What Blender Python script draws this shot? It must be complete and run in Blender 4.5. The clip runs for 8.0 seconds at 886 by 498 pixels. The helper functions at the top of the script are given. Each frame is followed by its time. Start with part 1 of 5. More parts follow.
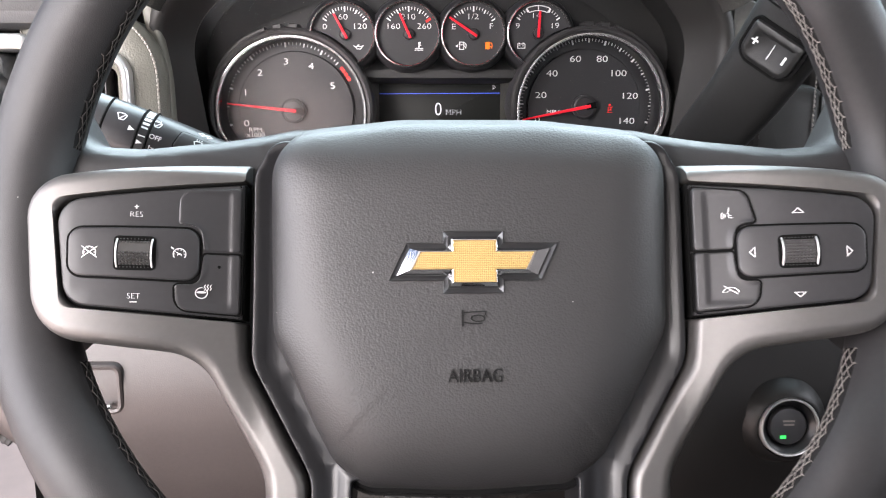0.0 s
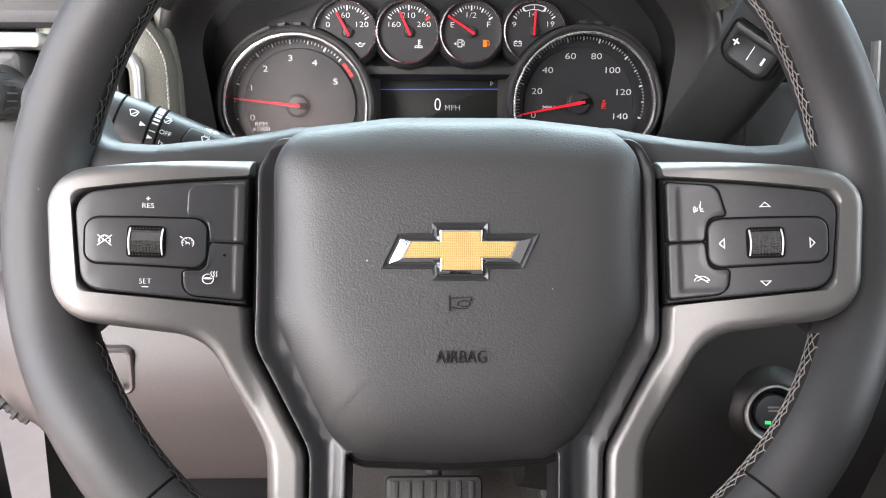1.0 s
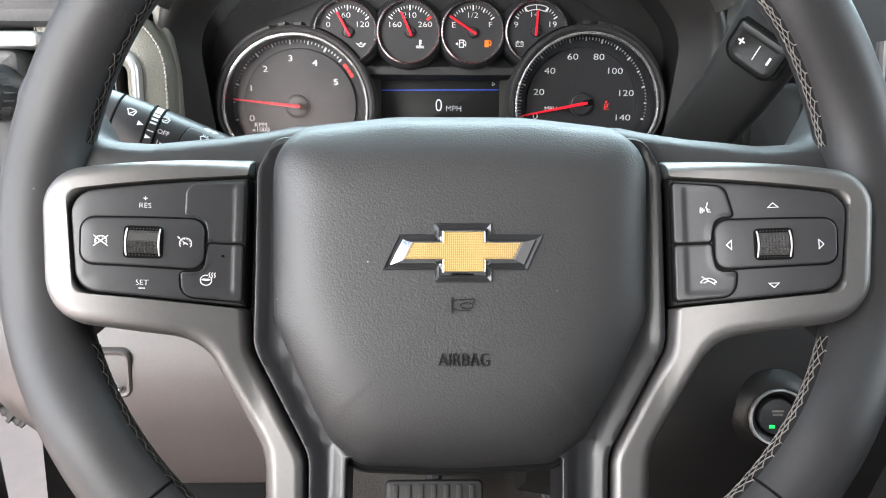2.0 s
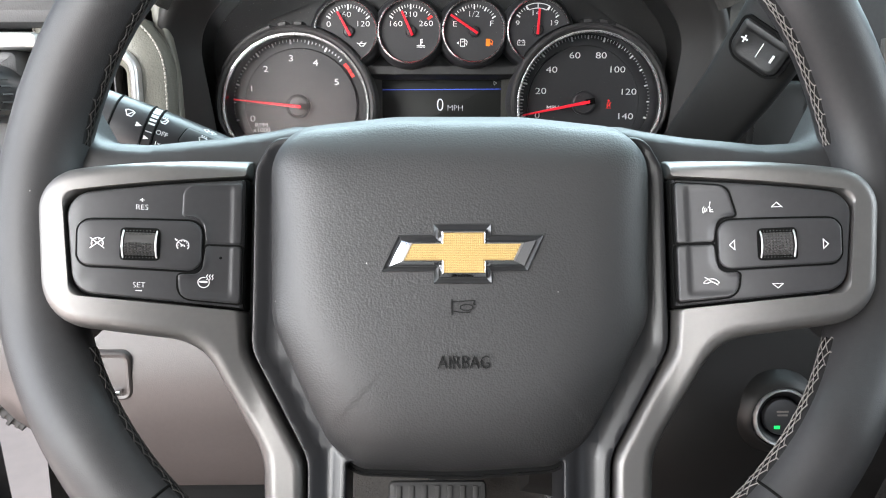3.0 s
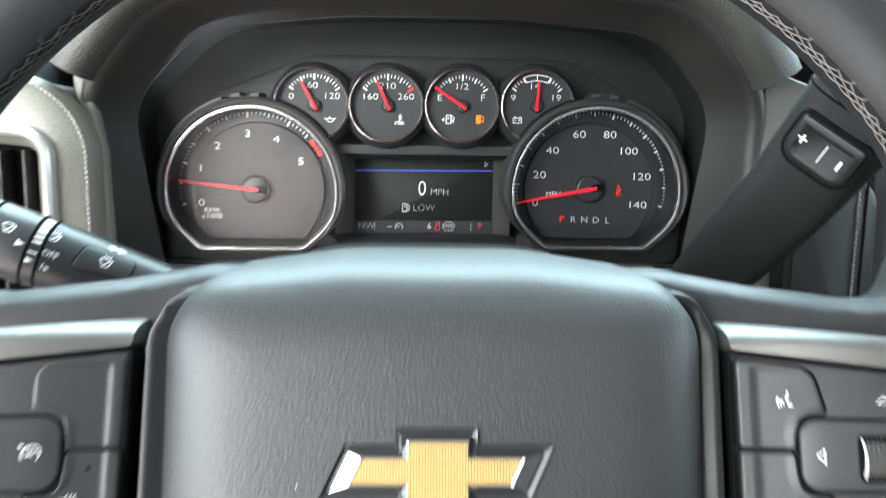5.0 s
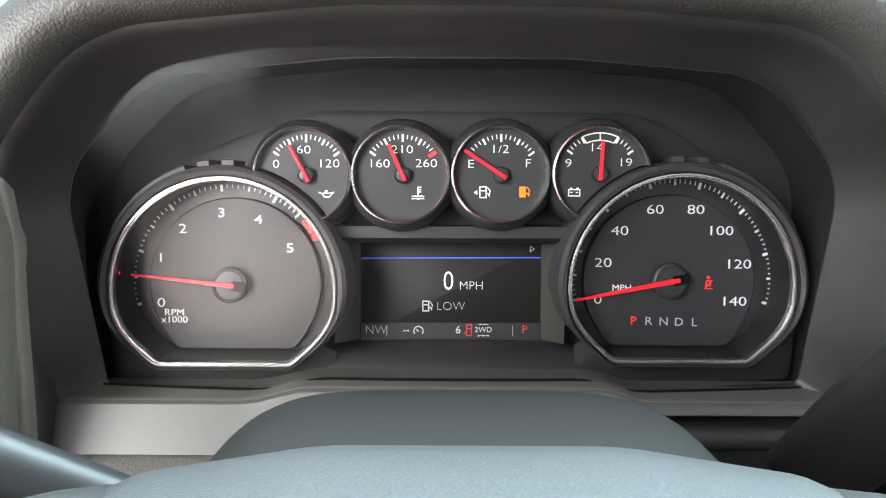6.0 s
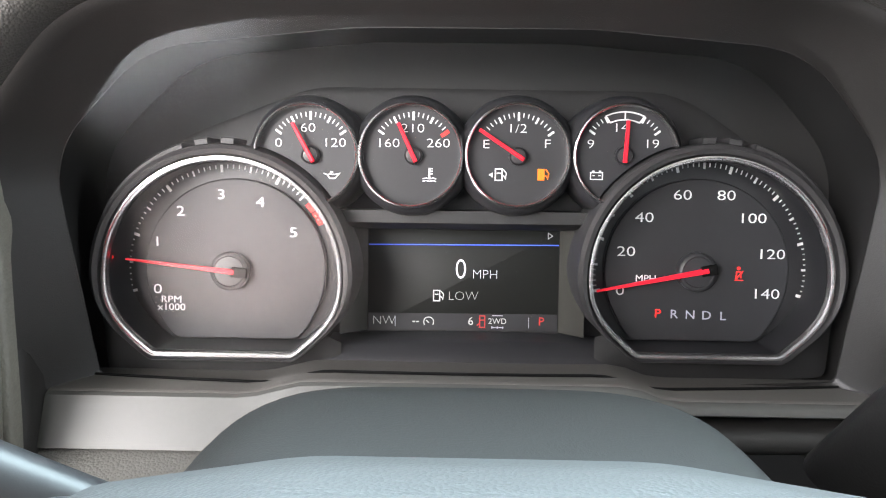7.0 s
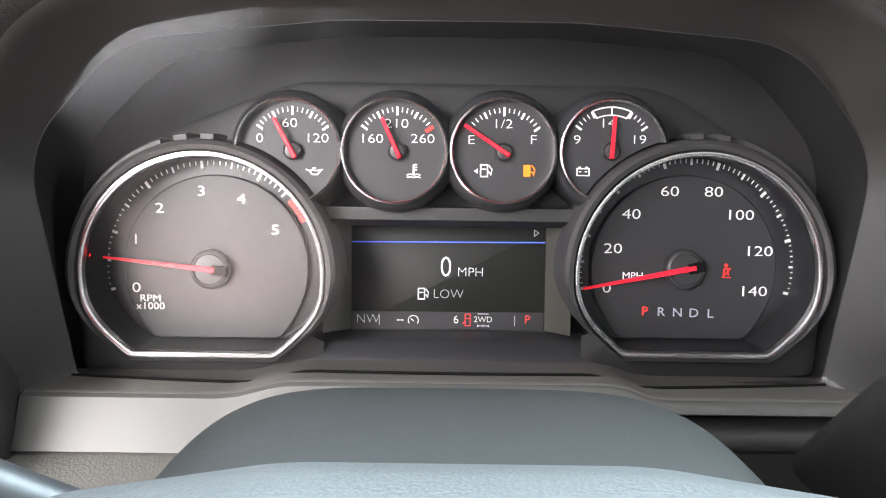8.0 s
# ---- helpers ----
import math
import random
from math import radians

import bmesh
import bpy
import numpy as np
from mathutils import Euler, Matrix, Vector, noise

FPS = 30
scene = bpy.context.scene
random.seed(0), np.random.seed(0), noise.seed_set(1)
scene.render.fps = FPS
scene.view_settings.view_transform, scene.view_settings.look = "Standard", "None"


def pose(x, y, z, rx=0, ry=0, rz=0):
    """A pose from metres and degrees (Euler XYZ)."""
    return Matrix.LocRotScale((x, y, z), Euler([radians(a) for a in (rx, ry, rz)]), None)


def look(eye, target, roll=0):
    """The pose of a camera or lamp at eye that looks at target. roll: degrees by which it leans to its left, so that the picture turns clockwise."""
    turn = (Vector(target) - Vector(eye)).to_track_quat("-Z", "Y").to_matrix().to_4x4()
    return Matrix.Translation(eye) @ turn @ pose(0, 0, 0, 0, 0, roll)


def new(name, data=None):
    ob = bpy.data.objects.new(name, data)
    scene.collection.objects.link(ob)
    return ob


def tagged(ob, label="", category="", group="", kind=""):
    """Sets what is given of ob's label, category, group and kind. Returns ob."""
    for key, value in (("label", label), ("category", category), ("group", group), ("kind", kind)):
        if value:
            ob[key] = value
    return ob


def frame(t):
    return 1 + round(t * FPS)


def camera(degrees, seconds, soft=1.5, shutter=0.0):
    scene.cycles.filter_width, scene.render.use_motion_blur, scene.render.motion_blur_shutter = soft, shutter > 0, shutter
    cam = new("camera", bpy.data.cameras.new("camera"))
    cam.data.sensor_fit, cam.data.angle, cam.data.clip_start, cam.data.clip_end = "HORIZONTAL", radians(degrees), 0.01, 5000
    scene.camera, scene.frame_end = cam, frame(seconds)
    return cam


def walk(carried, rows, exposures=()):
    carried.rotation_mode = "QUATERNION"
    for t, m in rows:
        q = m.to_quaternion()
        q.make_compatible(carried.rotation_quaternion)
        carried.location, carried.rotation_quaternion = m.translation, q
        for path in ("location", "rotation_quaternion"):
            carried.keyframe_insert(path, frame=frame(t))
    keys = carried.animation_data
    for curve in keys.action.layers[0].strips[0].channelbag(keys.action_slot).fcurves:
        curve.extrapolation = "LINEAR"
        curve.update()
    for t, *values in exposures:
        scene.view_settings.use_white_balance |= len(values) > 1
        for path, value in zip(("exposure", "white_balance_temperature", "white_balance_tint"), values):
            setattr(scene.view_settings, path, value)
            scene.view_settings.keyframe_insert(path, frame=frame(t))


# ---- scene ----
cam = camera(58.81, 8.0, soft=1.1, shutter=0.3)
PATH = [
    (0.0, (-0.0219, -0.2337, 0.8090), (0.0116, 0.7123, 0.4864), 0.36),
    (0.5, (-0.0119, -0.2567, 0.8172), (0.0238, 0.6874, 0.4896), 0.52),
    (1.0, (-0.0149, -0.2557, 0.8159), (0.0088, 0.6870, 0.4830), 0.44),
    (1.5, (-0.0160, -0.2526, 0.8142), (0.0086, 0.6913, 0.4848), 0.55),
    (3.0, (-0.0139, -0.2471, 0.8128), (0.0049, 0.6966, 0.4827), 0.22),
    (3.5, (-0.0125, -0.2446, 0.8126), (0.0024, 0.6982, 0.4798), 0.01),
    (4.0, (-0.0126, -0.2443, 0.8124), (0.0020, 0.6978, 0.4771), -0.02),
    (4.5, (-0.0111, -0.2409, 0.8126), (0.0088, 0.7041, 0.4864), 0.20),
    (4.7, (-0.0097, -0.2182, 0.8188), (0.0165, 0.7306, 0.5041), 0.62),
    (4.9, (-0.0058, -0.1680, 0.8244), (0.0183, 0.7883, 0.5330), 0.86),
    (5.0, (-0.0055, -0.1400, 0.8278), (0.0252, 0.8185, 0.5446), 1.10),
    (5.1, (-0.0072, -0.1167, 0.8313), (0.0315, 0.8440, 0.5564), 1.15),
    (5.2, (-0.0002, -0.0947, 0.8303), (0.0267, 0.8703, 0.5693), 1.12),
    (6.3, (-0.0064, 0.0043, 0.8138), (-0.0237, 0.9824, 0.6064), 0.12),
    (6.5, (-0.0049, 0.0095, 0.8129), (-0.0383, 0.9858, 0.5993), 0.22),
    (7.0, (-0.0047, 0.0181, 0.8092), (-0.0251, 0.9934, 0.5893), 0.56),
    (7.5, (-0.0052, 0.0198, 0.8094), (-0.0178, 0.9962, 0.5940), 0.79),
    (8.0, (-0.0039, 0.0238, 0.8076), (-0.0072, 0.9988, 0.5854), 0.69),
]
walk(cam, [(t, look(eye, target, roll)) for t, eye, target, roll in PATH], [(0.0, 1.90, 6520, 17), (1.5, 1.88, 6370, 11), (3.0, 1.88, 6270, 9), (4.5, 1.90, 6210, 7), (5.0, 2.09, 6130, 4), (6.3, 2.24, 6360, 10), (7.4, 2.60, 6400, 13), (8.0, 2.64, 6420, 14)])

# ---- light ----
world = bpy.data.worlds.new("sky")
scene.world = world
world.use_nodes = True
wn = world.node_tree.nodes
sky = wn.new("ShaderNodeTexSky")
sky.sky_type = "NISHITA"
sky.sun_disc = False
sky.sun_elevation = radians(24)
sky.sun_rotation = radians(211)
wn["Background"].inputs["Strength"].default_value = 0.05
world.node_tree.links.new(sky.outputs[0], wn["Background"].inputs["Color"])


def lamp(name, kind, m, energy, color=(1, 1, 1), size=(1, 1), angle=0.0):
    data = bpy.data.lights.new(name, kind)
    data.energy, data.color = energy, color
    if kind == "AREA":
        data.shape, data.size, data.size_y = "RECTANGLE", size[0], size[1]
    else:
        data.angle = radians(angle)
    ob = new(name, data)
    ob.matrix_world = m
    return ob


lamp("sun", "SUN", look((-6, -10, 5.2), (0, 0, 0)), 1.8, (1.0, 0.97, 0.93), angle=35)
lamp("open_door_daylight", "AREA", look((-0.72, -0.84, 0.98), (0.3, -0.60, 0.86)), 13.8, (0.965, 0.972, 1.0), (2.2, 0.72))
lamp("open_door_paving_light", "AREA", look((-0.72, -0.70, 0.21), (0.2, -0.2, 0.55)), 4.8, (1.0, 0.81, 0.74), (2.0, 0.34))
lamp("passenger_side_daylight", "AREA", look((1.30, -0.30, 1.06), (0, -0.2, 0.8)), 6.0, (0.92, 0.98, 1.0), (1.2, 0.48))
lamp("windshield_daylight", "AREA", look((0.3, 0.60, 1.22), (0.3, 0.05, 0.75)), 13.2, (0.74, 0.95, 1.0), (1.5, 0.6))
lamp("rear_window_daylight", "AREA", look((0.3, -2.05, 1.12), (0.2, 0, 0.75)), 2.6, (0.98, 0.98, 1.0), (1.5, 0.5))


# ---- materials ----
def material(name, color, rough=0.5, metal=0.0, grain=0.0, grain_size=0.001, kind="noise", mottle=0.12, spec=0.5, emit=0.0, coat=0.0, dust=0.0):
    """A procedural surface: base colour with mottling at two scales, fine relief and uneven gloss."""
    m = bpy.data.materials.new(name)
    m.use_nodes = True
    nt = m.node_tree
    n, l = nt.nodes, nt.links
    b = n["Principled BSDF"]
    b.inputs["Metallic"].default_value = metal
    b.inputs["Specular IOR Level"].default_value = spec
    b.inputs["Coat Weight"].default_value = coat
    co = n.new("ShaderNodeTexCoord")
    big, fine = n.new("ShaderNodeTexNoise"), n.new("ShaderNodeTexNoise")
    big.inputs["Scale"].default_value, fine.inputs["Scale"].default_value = 14, 420
    big.inputs["Detail"].default_value = 5
    l.new(co.outputs["Object"], big.inputs["Vector"])
    l.new(co.outputs["Object"], fine.inputs["Vector"])
    add = n.new("ShaderNodeMath")
    add.operation = "ADD"
    l.new(big.outputs["Fac"], add.inputs[0])
    l.new(fine.outputs["Fac"], add.inputs[1])
    ramp = n.new("ShaderNodeMapRange")
    ramp.inputs["From Min"].default_value, ramp.inputs["From Max"].default_value = 0.6, 1.4
    ramp.inputs["To Min"].default_value, ramp.inputs["To Max"].default_value = 1 - mottle, 1 + mottle
    l.new(add.outputs[0], ramp.inputs["Value"])
    mul = n.new("ShaderNodeVectorMath")
    mul.operation = "MULTIPLY"
    mul.inputs[0].default_value = color[:3]
    l.new(ramp.outputs[0], mul.inputs[1])
    colour_out = mul.outputs[0]
    if dust:
        speck = n.new("ShaderNodeTexVoronoi")
        speck.inputs["Scale"].default_value = 130
        l.new(co.outputs["Object"], speck.inputs["Vector"])
        size = n.new("ShaderNodeMath")
        size.operation = "LESS_THAN"
        size.inputs[1].default_value = 0.035
        l.new(speck.outputs["Distance"], size.inputs[0])
        some = n.new("ShaderNodeMath")
        some.operation = "GREATER_THAN"
        some.inputs[1].default_value = 1 - dust
        split = n.new("ShaderNodeSeparateColor")
        l.new(speck.outputs["Color"], split.inputs[0])
        l.new(split.outputs[0], some.inputs[0])
        both = n.new("ShaderNodeMath")
        both.operation = "MULTIPLY"
        l.new(size.outputs[0], both.inputs[0])
        l.new(some.outputs[0], both.inputs[1])
        mix = n.new("ShaderNodeMix")
        mix.data_type = "RGBA"
        l.new(both.outputs[0], mix.inputs["Factor"])
        l.new(colour_out, mix.inputs["A"])
        mix.inputs["B"].default_value = (0.45, 0.44, 0.42, 1)
        colour_out = mix.outputs["Result"]
    l.new(colour_out, b.inputs["Base Color"])
    rr = n.new("ShaderNodeMapRange")
    rr.inputs["To Min"].default_value, rr.inputs["To Max"].default_value = max(0.02, rough - 0.05), min(1, rough + 0.05)
    l.new(big.outputs["Fac"], rr.inputs["Value"])
    l.new(rr.outputs[0], b.inputs["Roughness"])
    if grain:
        bump = n.new("ShaderNodeBump")
        bump.inputs["Strength"].default_value = grain
        bump.inputs["Distance"].default_value = grain_size * 0.5
        if kind == "leather":
            warp = n.new("ShaderNodeTexNoise")
            warp.inputs["Scale"].default_value = 0.35 / grain_size
            l.new(co.outputs["Object"], warp.inputs["Vector"])
            mixv = n.new("ShaderNodeVectorMath")
            mixv.operation = "MULTIPLY_ADD"
            l.new(warp.outputs["Color"], mixv.inputs[0])
            mixv.inputs[1].default_value = (grain_size * 0.7,) * 3
            l.new(co.outputs["Object"], mixv.inputs[2])
            v = n.new("ShaderNodeTexVoronoi")
            v.feature = "F1"
            v.inputs["Scale"].default_value = 1 / grain_size
            l.new(mixv.outputs[0], v.inputs["Vector"])
            l.new(v.outputs["Distance"], bump.inputs["Height"])
            bump.invert = True
        else:
            v = n.new("ShaderNodeTexNoise")
            v.inputs["Scale"].default_value = 1 / grain_size
            v.inputs["Detail"].default_value = 3
            l.new(co.outputs["Object"], v.inputs["Vector"])
            l.new(v.outputs["Fac"], bump.inputs["Height"])
        l.new(bump.outputs[0], b.inputs["Normal"])
    if emit:
        b.inputs["Emission Color"].default_value = (*color[:3], 1)
        b.inputs["Emission Strength"].default_value = emit
    return m


PAD = material("grained_black_vinyl", (0.0086, 0.0082, 0.0086), 0.56, grain=0.25, grain_size=0.0009, kind="leather", dust=0.04, spec=0.75)
LEATHER = material("smooth_black_leather", (0.0205, 0.0198, 0.0205), 0.50, grain=0.25, grain_size=0.0005, dust=0.03, spec=0.36)
PLASTIC = material("matt_black_plastic", (0.030, 0.029, 0.030), 0.5, grain=0.2, grain_size=0.0006, dust=0.04)
BUTTON = material("soft_black_button_plastic", (0.021, 0.0205, 0.022), 0.45, grain=0.12, grain_size=0.0004, dust=0.04)
ROLLER = material("rubbery_roller", (0.040, 0.038, 0.037), 0.38, spec=0.7)
LINING = material("dark_lacing_groove", (0.008, 0.0075, 0.0075), 0.7, spec=0.2)
GLOSSY = material("satin_black_plastic", (0.022, 0.022, 0.024), 0.36, grain=0.05, grain_size=0.0005, dust=0.03)
FRAME = material("gloss_black_frame", (0.0060, 0.0060, 0.0072), 0.36, grain=0.04, grain_size=0.0005, dust=0.02, spec=0.48)
SHIFTLEVER = material("grained_lever_plastic", (0.0110, 0.0108, 0.0106), 0.46, spec=0.36, grain=0.35, grain_size=0.0009, dust=0.04)
GAP = material("dark_gap", (0.003, 0.003, 0.003), 0.8, spec=0.1)
SILVER = material("satin_silver_paint", (0.146, 0.140, 0.136), 0.48, metal=0.8, grain=0.03, grain_size=0.0004, mottle=0.05, dust=0.03)
BRIGHT = material("bright_satin_ring", (0.62, 0.61, 0.60), 0.35, metal=0.8, mottle=0.04)
# base colour raised to put the door's light on the left-hand leather
POD = material("door_lit_leather", (0.155, 0.151, 0.128), 0.5, grain=0.3, grain_size=0.0013, kind="leather", dust=0.03)
CHROME = material("chrome", (0.75, 0.75, 0.76), 0.09, metal=1.0, mottle=0.03)
RINGCHROME = material("bright_gauge_ring", (0.72, 0.71, 0.71), 0.25, metal=1.0, mottle=0.04)
# pad vinyl painted darker, in place of the shade along embossed edges
EMBOSS = material("raised_mark_edge_shade", (0.0030, 0.0029, 0.0030), 0.45, spec=0.30)
LIP = material("glossy_emblem_border", (0.010, 0.010, 0.011), 0.3, spec=0.8, mottle=0.05)
GOLD = material("gold_infill", (0.58, 0.42, 0.17), 0.45, metal=0.2, mottle=0.06)
GOLD_DEEP = material("gold_infill_ground", (0.30, 0.20, 0.07), 0.5, mottle=0.06)
PALETHREAD = material("pale_grey_thread", (0.30, 0.29, 0.265), 0.8, grain=0.4, grain_size=0.0003)
THREAD = material("grey_thread", (0.155, 0.142, 0.132), 0.8, grain=0.4, grain_size=0.0003)
DIALPRINT = material("bright_dial_print", (0.80, 0.80, 0.80), 0.6, mottle=0.04)
PRINT = material("white_print", (0.74, 0.74, 0.74), 0.6, mottle=0.04)
DASH_SOFT = material("soft_dash_vinyl", (0.040, 0.0385, 0.035), 0.55, grain=0.5, grain_size=0.0013, kind="leather", dust=0.05)
DASH_TRIM = material("grey_dash_plastic", (0.058, 0.0585, 0.0545), 0.5, grain=0.08, grain_size=0.0006, mottle=0.05, dust=0.08)
# grey plastic, reddened in its colour for the paving's bounced light
KNEE = material("paving_tinted_knee_plastic", (0.0385, 0.0318, 0.0302), 0.46, grain=0.2, grain_size=0.0008)
HOOD = material("hood_black_plastic", (0.0160, 0.0150, 0.0140), 0.52, grain=0.3, grain_size=0.0007, dust=0.10)
SCOOP = material("dark_brownish_plastic", (0.0068, 0.0061, 0.0058), 0.46, spec=0.3, grain=0.2, grain_size=0.0008)
ENDTRIM = material("grey_end_trim", (0.052, 0.052, 0.053), 0.5, grain=0.12, grain_size=0.0012, kind="leather", dust=0.03)
# darkened copy of the lacing thread for the rim's shaded left side
SHADETHREAD = material("shaded_lacing_thread", (0.030, 0.027, 0.025), 0.8, grain=0.4, grain_size=0.0003)
SHROUD = material("shroud_grained_plastic", (0.0150, 0.0140, 0.0130), 0.6, spec=0.14, grain=0.3, grain_size=0.0007, dust=0.08)
SHELF = material("dark_shelf_plastic", (0.078, 0.074, 0.068), 0.5, grain=0.25, grain_size=0.0007, dust=0.14)
COVER = material("grey_grained_cover", (0.092, 0.090, 0.083), 0.5, grain=0.4, grain_size=0.0014, kind="leather", dust=0.04)
CHEEK = material("olive_grey_cheek", (0.048, 0.047, 0.041), 0.5, grain=0.15, grain_size=0.0007)
BACK = material("cluster_back_black", (0.010, 0.0097, 0.0094), 0.6, mottle=0.06)
FACIA = material("facia_black_plastic", (0.013, 0.0127, 0.013), 0.5, grain=0.2, grain_size=0.0006, dust=0.04)
DIAL = material("dial_black", (0.0145, 0.0145, 0.0165), 0.5, mottle=0.06)
DIALBOWL = material("dial_bowl_black", (0.014, 0.014, 0.0155), 0.35, mottle=0.06)
NEEDLE = material("red_needle", (0.80, 0.012, 0.030), 0.35, emit=0.07)
RED_LIGHT = material("red_lit_symbol", (0.9, 0.025, 0.02), 0.5, emit=0.105)
ORANGE_LIGHT = material("amber_lit_symbol", (1.0, 0.19, 0.004), 0.5, emit=0.10)
LIT = material("lit_white_symbol", (0.8, 0.82, 0.86), 0.5, emit=0.055)
LIT_DIM = material("lit_grey_symbol", (0.42, 0.42, 0.50), 0.5, emit=0.036)
LIT_SOFT = material("softly_lit_symbol", (0.50, 0.51, 0.50), 0.5, emit=0.034)
RED_SOFT = material("softly_lit_red_symbol", (0.50, 0.035, 0.03), 0.5, emit=0.055)
BLUE_LIGHT = material("blue_lit_line", (0.06, 0.12, 0.75), 0.5, emit=0.150)
GREEN_LIGHT = material("green_lamp", (0.02, 0.8, 0.12), 0.4, emit=0.240)
SCREEN = material("display_glass", (0.012, 0.0125, 0.0115), 0.5, spec=0.2, mottle=0.03)
CARPET = material("dark_carpet", (0.020, 0.019, 0.018), 0.95, grain=0.8, grain_size=0.003)
RUBBER = material("black_rubber", (0.018, 0.018, 0.018), 0.7, grain=0.3, grain_size=0.001)
ROOFCLOTH = material("grey_headliner_cloth", (0.42, 0.40, 0.37), 0.95, grain=0.5, grain_size=0.0015)
SEATCLOTH = material("pale_grey_seat_leather", (0.42, 0.415, 0.385), 0.6, grain=0.2, grain_size=0.002, kind="leather")
SEATBACK = material("black_seat_leather", (0.030, 0.029, 0.028), 0.6, grain=0.2, grain_size=0.002, kind="leather")

def glass(name, rough=0.03):
    """A clear pane: what is behind shows through, with a Fresnel gloss on top."""
    m = bpy.data.materials.new(name)
    m.use_nodes = True
    n, l = m.node_tree.nodes, m.node_tree.links
    n.remove(n["Principled BSDF"])
    f, t, g, mix = n.new("ShaderNodeFresnel"), n.new("ShaderNodeBsdfTransparent"), n.new("ShaderNodeBsdfGlossy"), n.new("ShaderNodeMixShader")
    f.inputs["IOR"].default_value = 1.33
    g.inputs["Roughness"].default_value = rough
    l.new(f.outputs[0], mix.inputs[0])
    l.new(t.outputs[0], mix.inputs[1])
    l.new(g.outputs[0], mix.inputs[2])
    l.new(mix.outputs[0], n["Material Output"].inputs["Surface"])
    return m


LENS = glass("clear_cluster_lens", 0.17)
ASPHALT = material("pale_paving", (0.46, 0.395, 0.360), 0.9, grain=0.04, grain_size=0.01)


# ---- builders ----
def part(name, bm, mat, parent=None, label="", sharp=38, kind=""):
    bmesh.ops.recalc_face_normals(bm, faces=bm.faces)
    me = bpy.data.meshes.new(name)
    bm.to_mesh(me)
    bm.free()
    me.polygons.foreach_set("use_smooth", [True] * len(me.polygons))
    me.set_sharp_from_angle(angle=radians(sharp))
    me.materials.append(mat)
    ob = new(name, me)
    ob.parent = parent
    if label or kind:
        tagged(ob, label, kind=kind)
    return ob


def thing(name, m, label, category, group="", kind=""):
    ob = new(name)
    ob.empty_display_size = 0.02
    ob.matrix_world = m
    return tagged(ob, label, category, group, kind)


def rounded(corners, seg=6, step=0.0):
    """A closed outline of (x, z, radius) corners with rounded corners; long edges are cut every step."""
    out, n = [], len(corners)
    for i in range(n):
        p0, p1, p2 = (Vector(corners[(i + k) % n][:2]) for k in (-1, 0, 1))
        r = corners[i][2] if len(corners[i]) > 2 else 0
        a, c = (p0 - p1), (p2 - p1)
        if r <= 0 or a.length < 1e-9 or c.length < 1e-9:
            out.append(p1)
            continue
        la, lc = a.length, c.length
        a.normalize()
        c.normalize()
        half = a.angle(c) / 2
        if half > radians(89):
            out.append(p1)
            continue
        d = min(r / math.tan(half), la * 0.49, lc * 0.49)
        r = d * math.tan(half)
        mid = p1 + (a + c).normalized() * (r / math.sin(half))
        s, e = p1 + a * d - mid, p1 + c * d - mid
        turn = s.angle_signed(e)
        for k in range(seg + 1):
            t = -turn * k / seg
            out.append(mid + Vector((s.x * math.cos(t) - s.y * math.sin(t), s.x * math.sin(t) + s.y * math.cos(t))))
    if step:
        fine = []
        for i, p in enumerate(out):
            q = out[(i + 1) % len(out)]
            k = max(1, int((q - p).length / step))
            fine += [p.lerp(q, j / k) for j in range(k)]
        out = fine
    return out


def shape(corners, d=0.0, seg=8, cuts=4, least=0.0015, weights=None):
    """The outline of (x, z, radius) corners moved inwards by d (times a weight for each edge), always with the same number of points."""
    n = len(corners)
    pts = [Vector(c[:2]) for c in corners]
    s = 1 if sum(pts[i].x * pts[(i + 1) % n].y - pts[(i + 1) % n].x * pts[i].y for i in range(n)) > 0 else -1
    moved_pts = []
    for i in range(n):
        a, b = (pts[i] - pts[i - 1]).normalized(), (pts[(i + 1) % n] - pts[i]).normalized()
        na, nb = Vector((-a.y, a.x)) * s, Vector((-b.y, b.x)) * s
        oa, ob = (d * weights[i - 1], d * weights[i]) if weights else (d, d)
        det = na.x * nb.y - na.y * nb.x
        if abs(det) < 0.15:
            moved_pts.append(pts[i] + (na + nb).normalized() * ((oa + ob) / 2))
        else:
            moved_pts.append(pts[i] + Vector(((oa * nb.y - ob * na.y) / det, (na.x * ob - nb.x * oa) / det)))
    out = rounded([(p.x, p.y, max(least, c[2] - d)) for p, c in zip(moved_pts, corners)], seg)
    fine = []
    for i, p in enumerate(out):
        fine.append(p)
        if i % (seg + 1) == seg:
            q = out[(i + 1) % len(out)]
            fine += [p.lerp(q, (j + 1) / (cuts + 1)) for j in range(cuts)]
    return fine


def shape_plate(corners, layers, bend=None, seg=8, cuts=4, last=True, step=0.006, weights=None):
    bm = bmesh.new()
    loops = [[Vector((p.x, y, p.y)) for p in shape(corners, d, seg, cuts, weights=weights)] for d, y in layers]
    loft(bm, loops, True, last)
    if bend:
        strips(bm, step)
        for v in bm.verts:
            v.co = bend(v.co)
    return bm


def area2(o):
    return sum(o[i].x * o[(i + 1) % len(o)].y - o[(i + 1) % len(o)].x * o[i].y for i in range(len(o)))


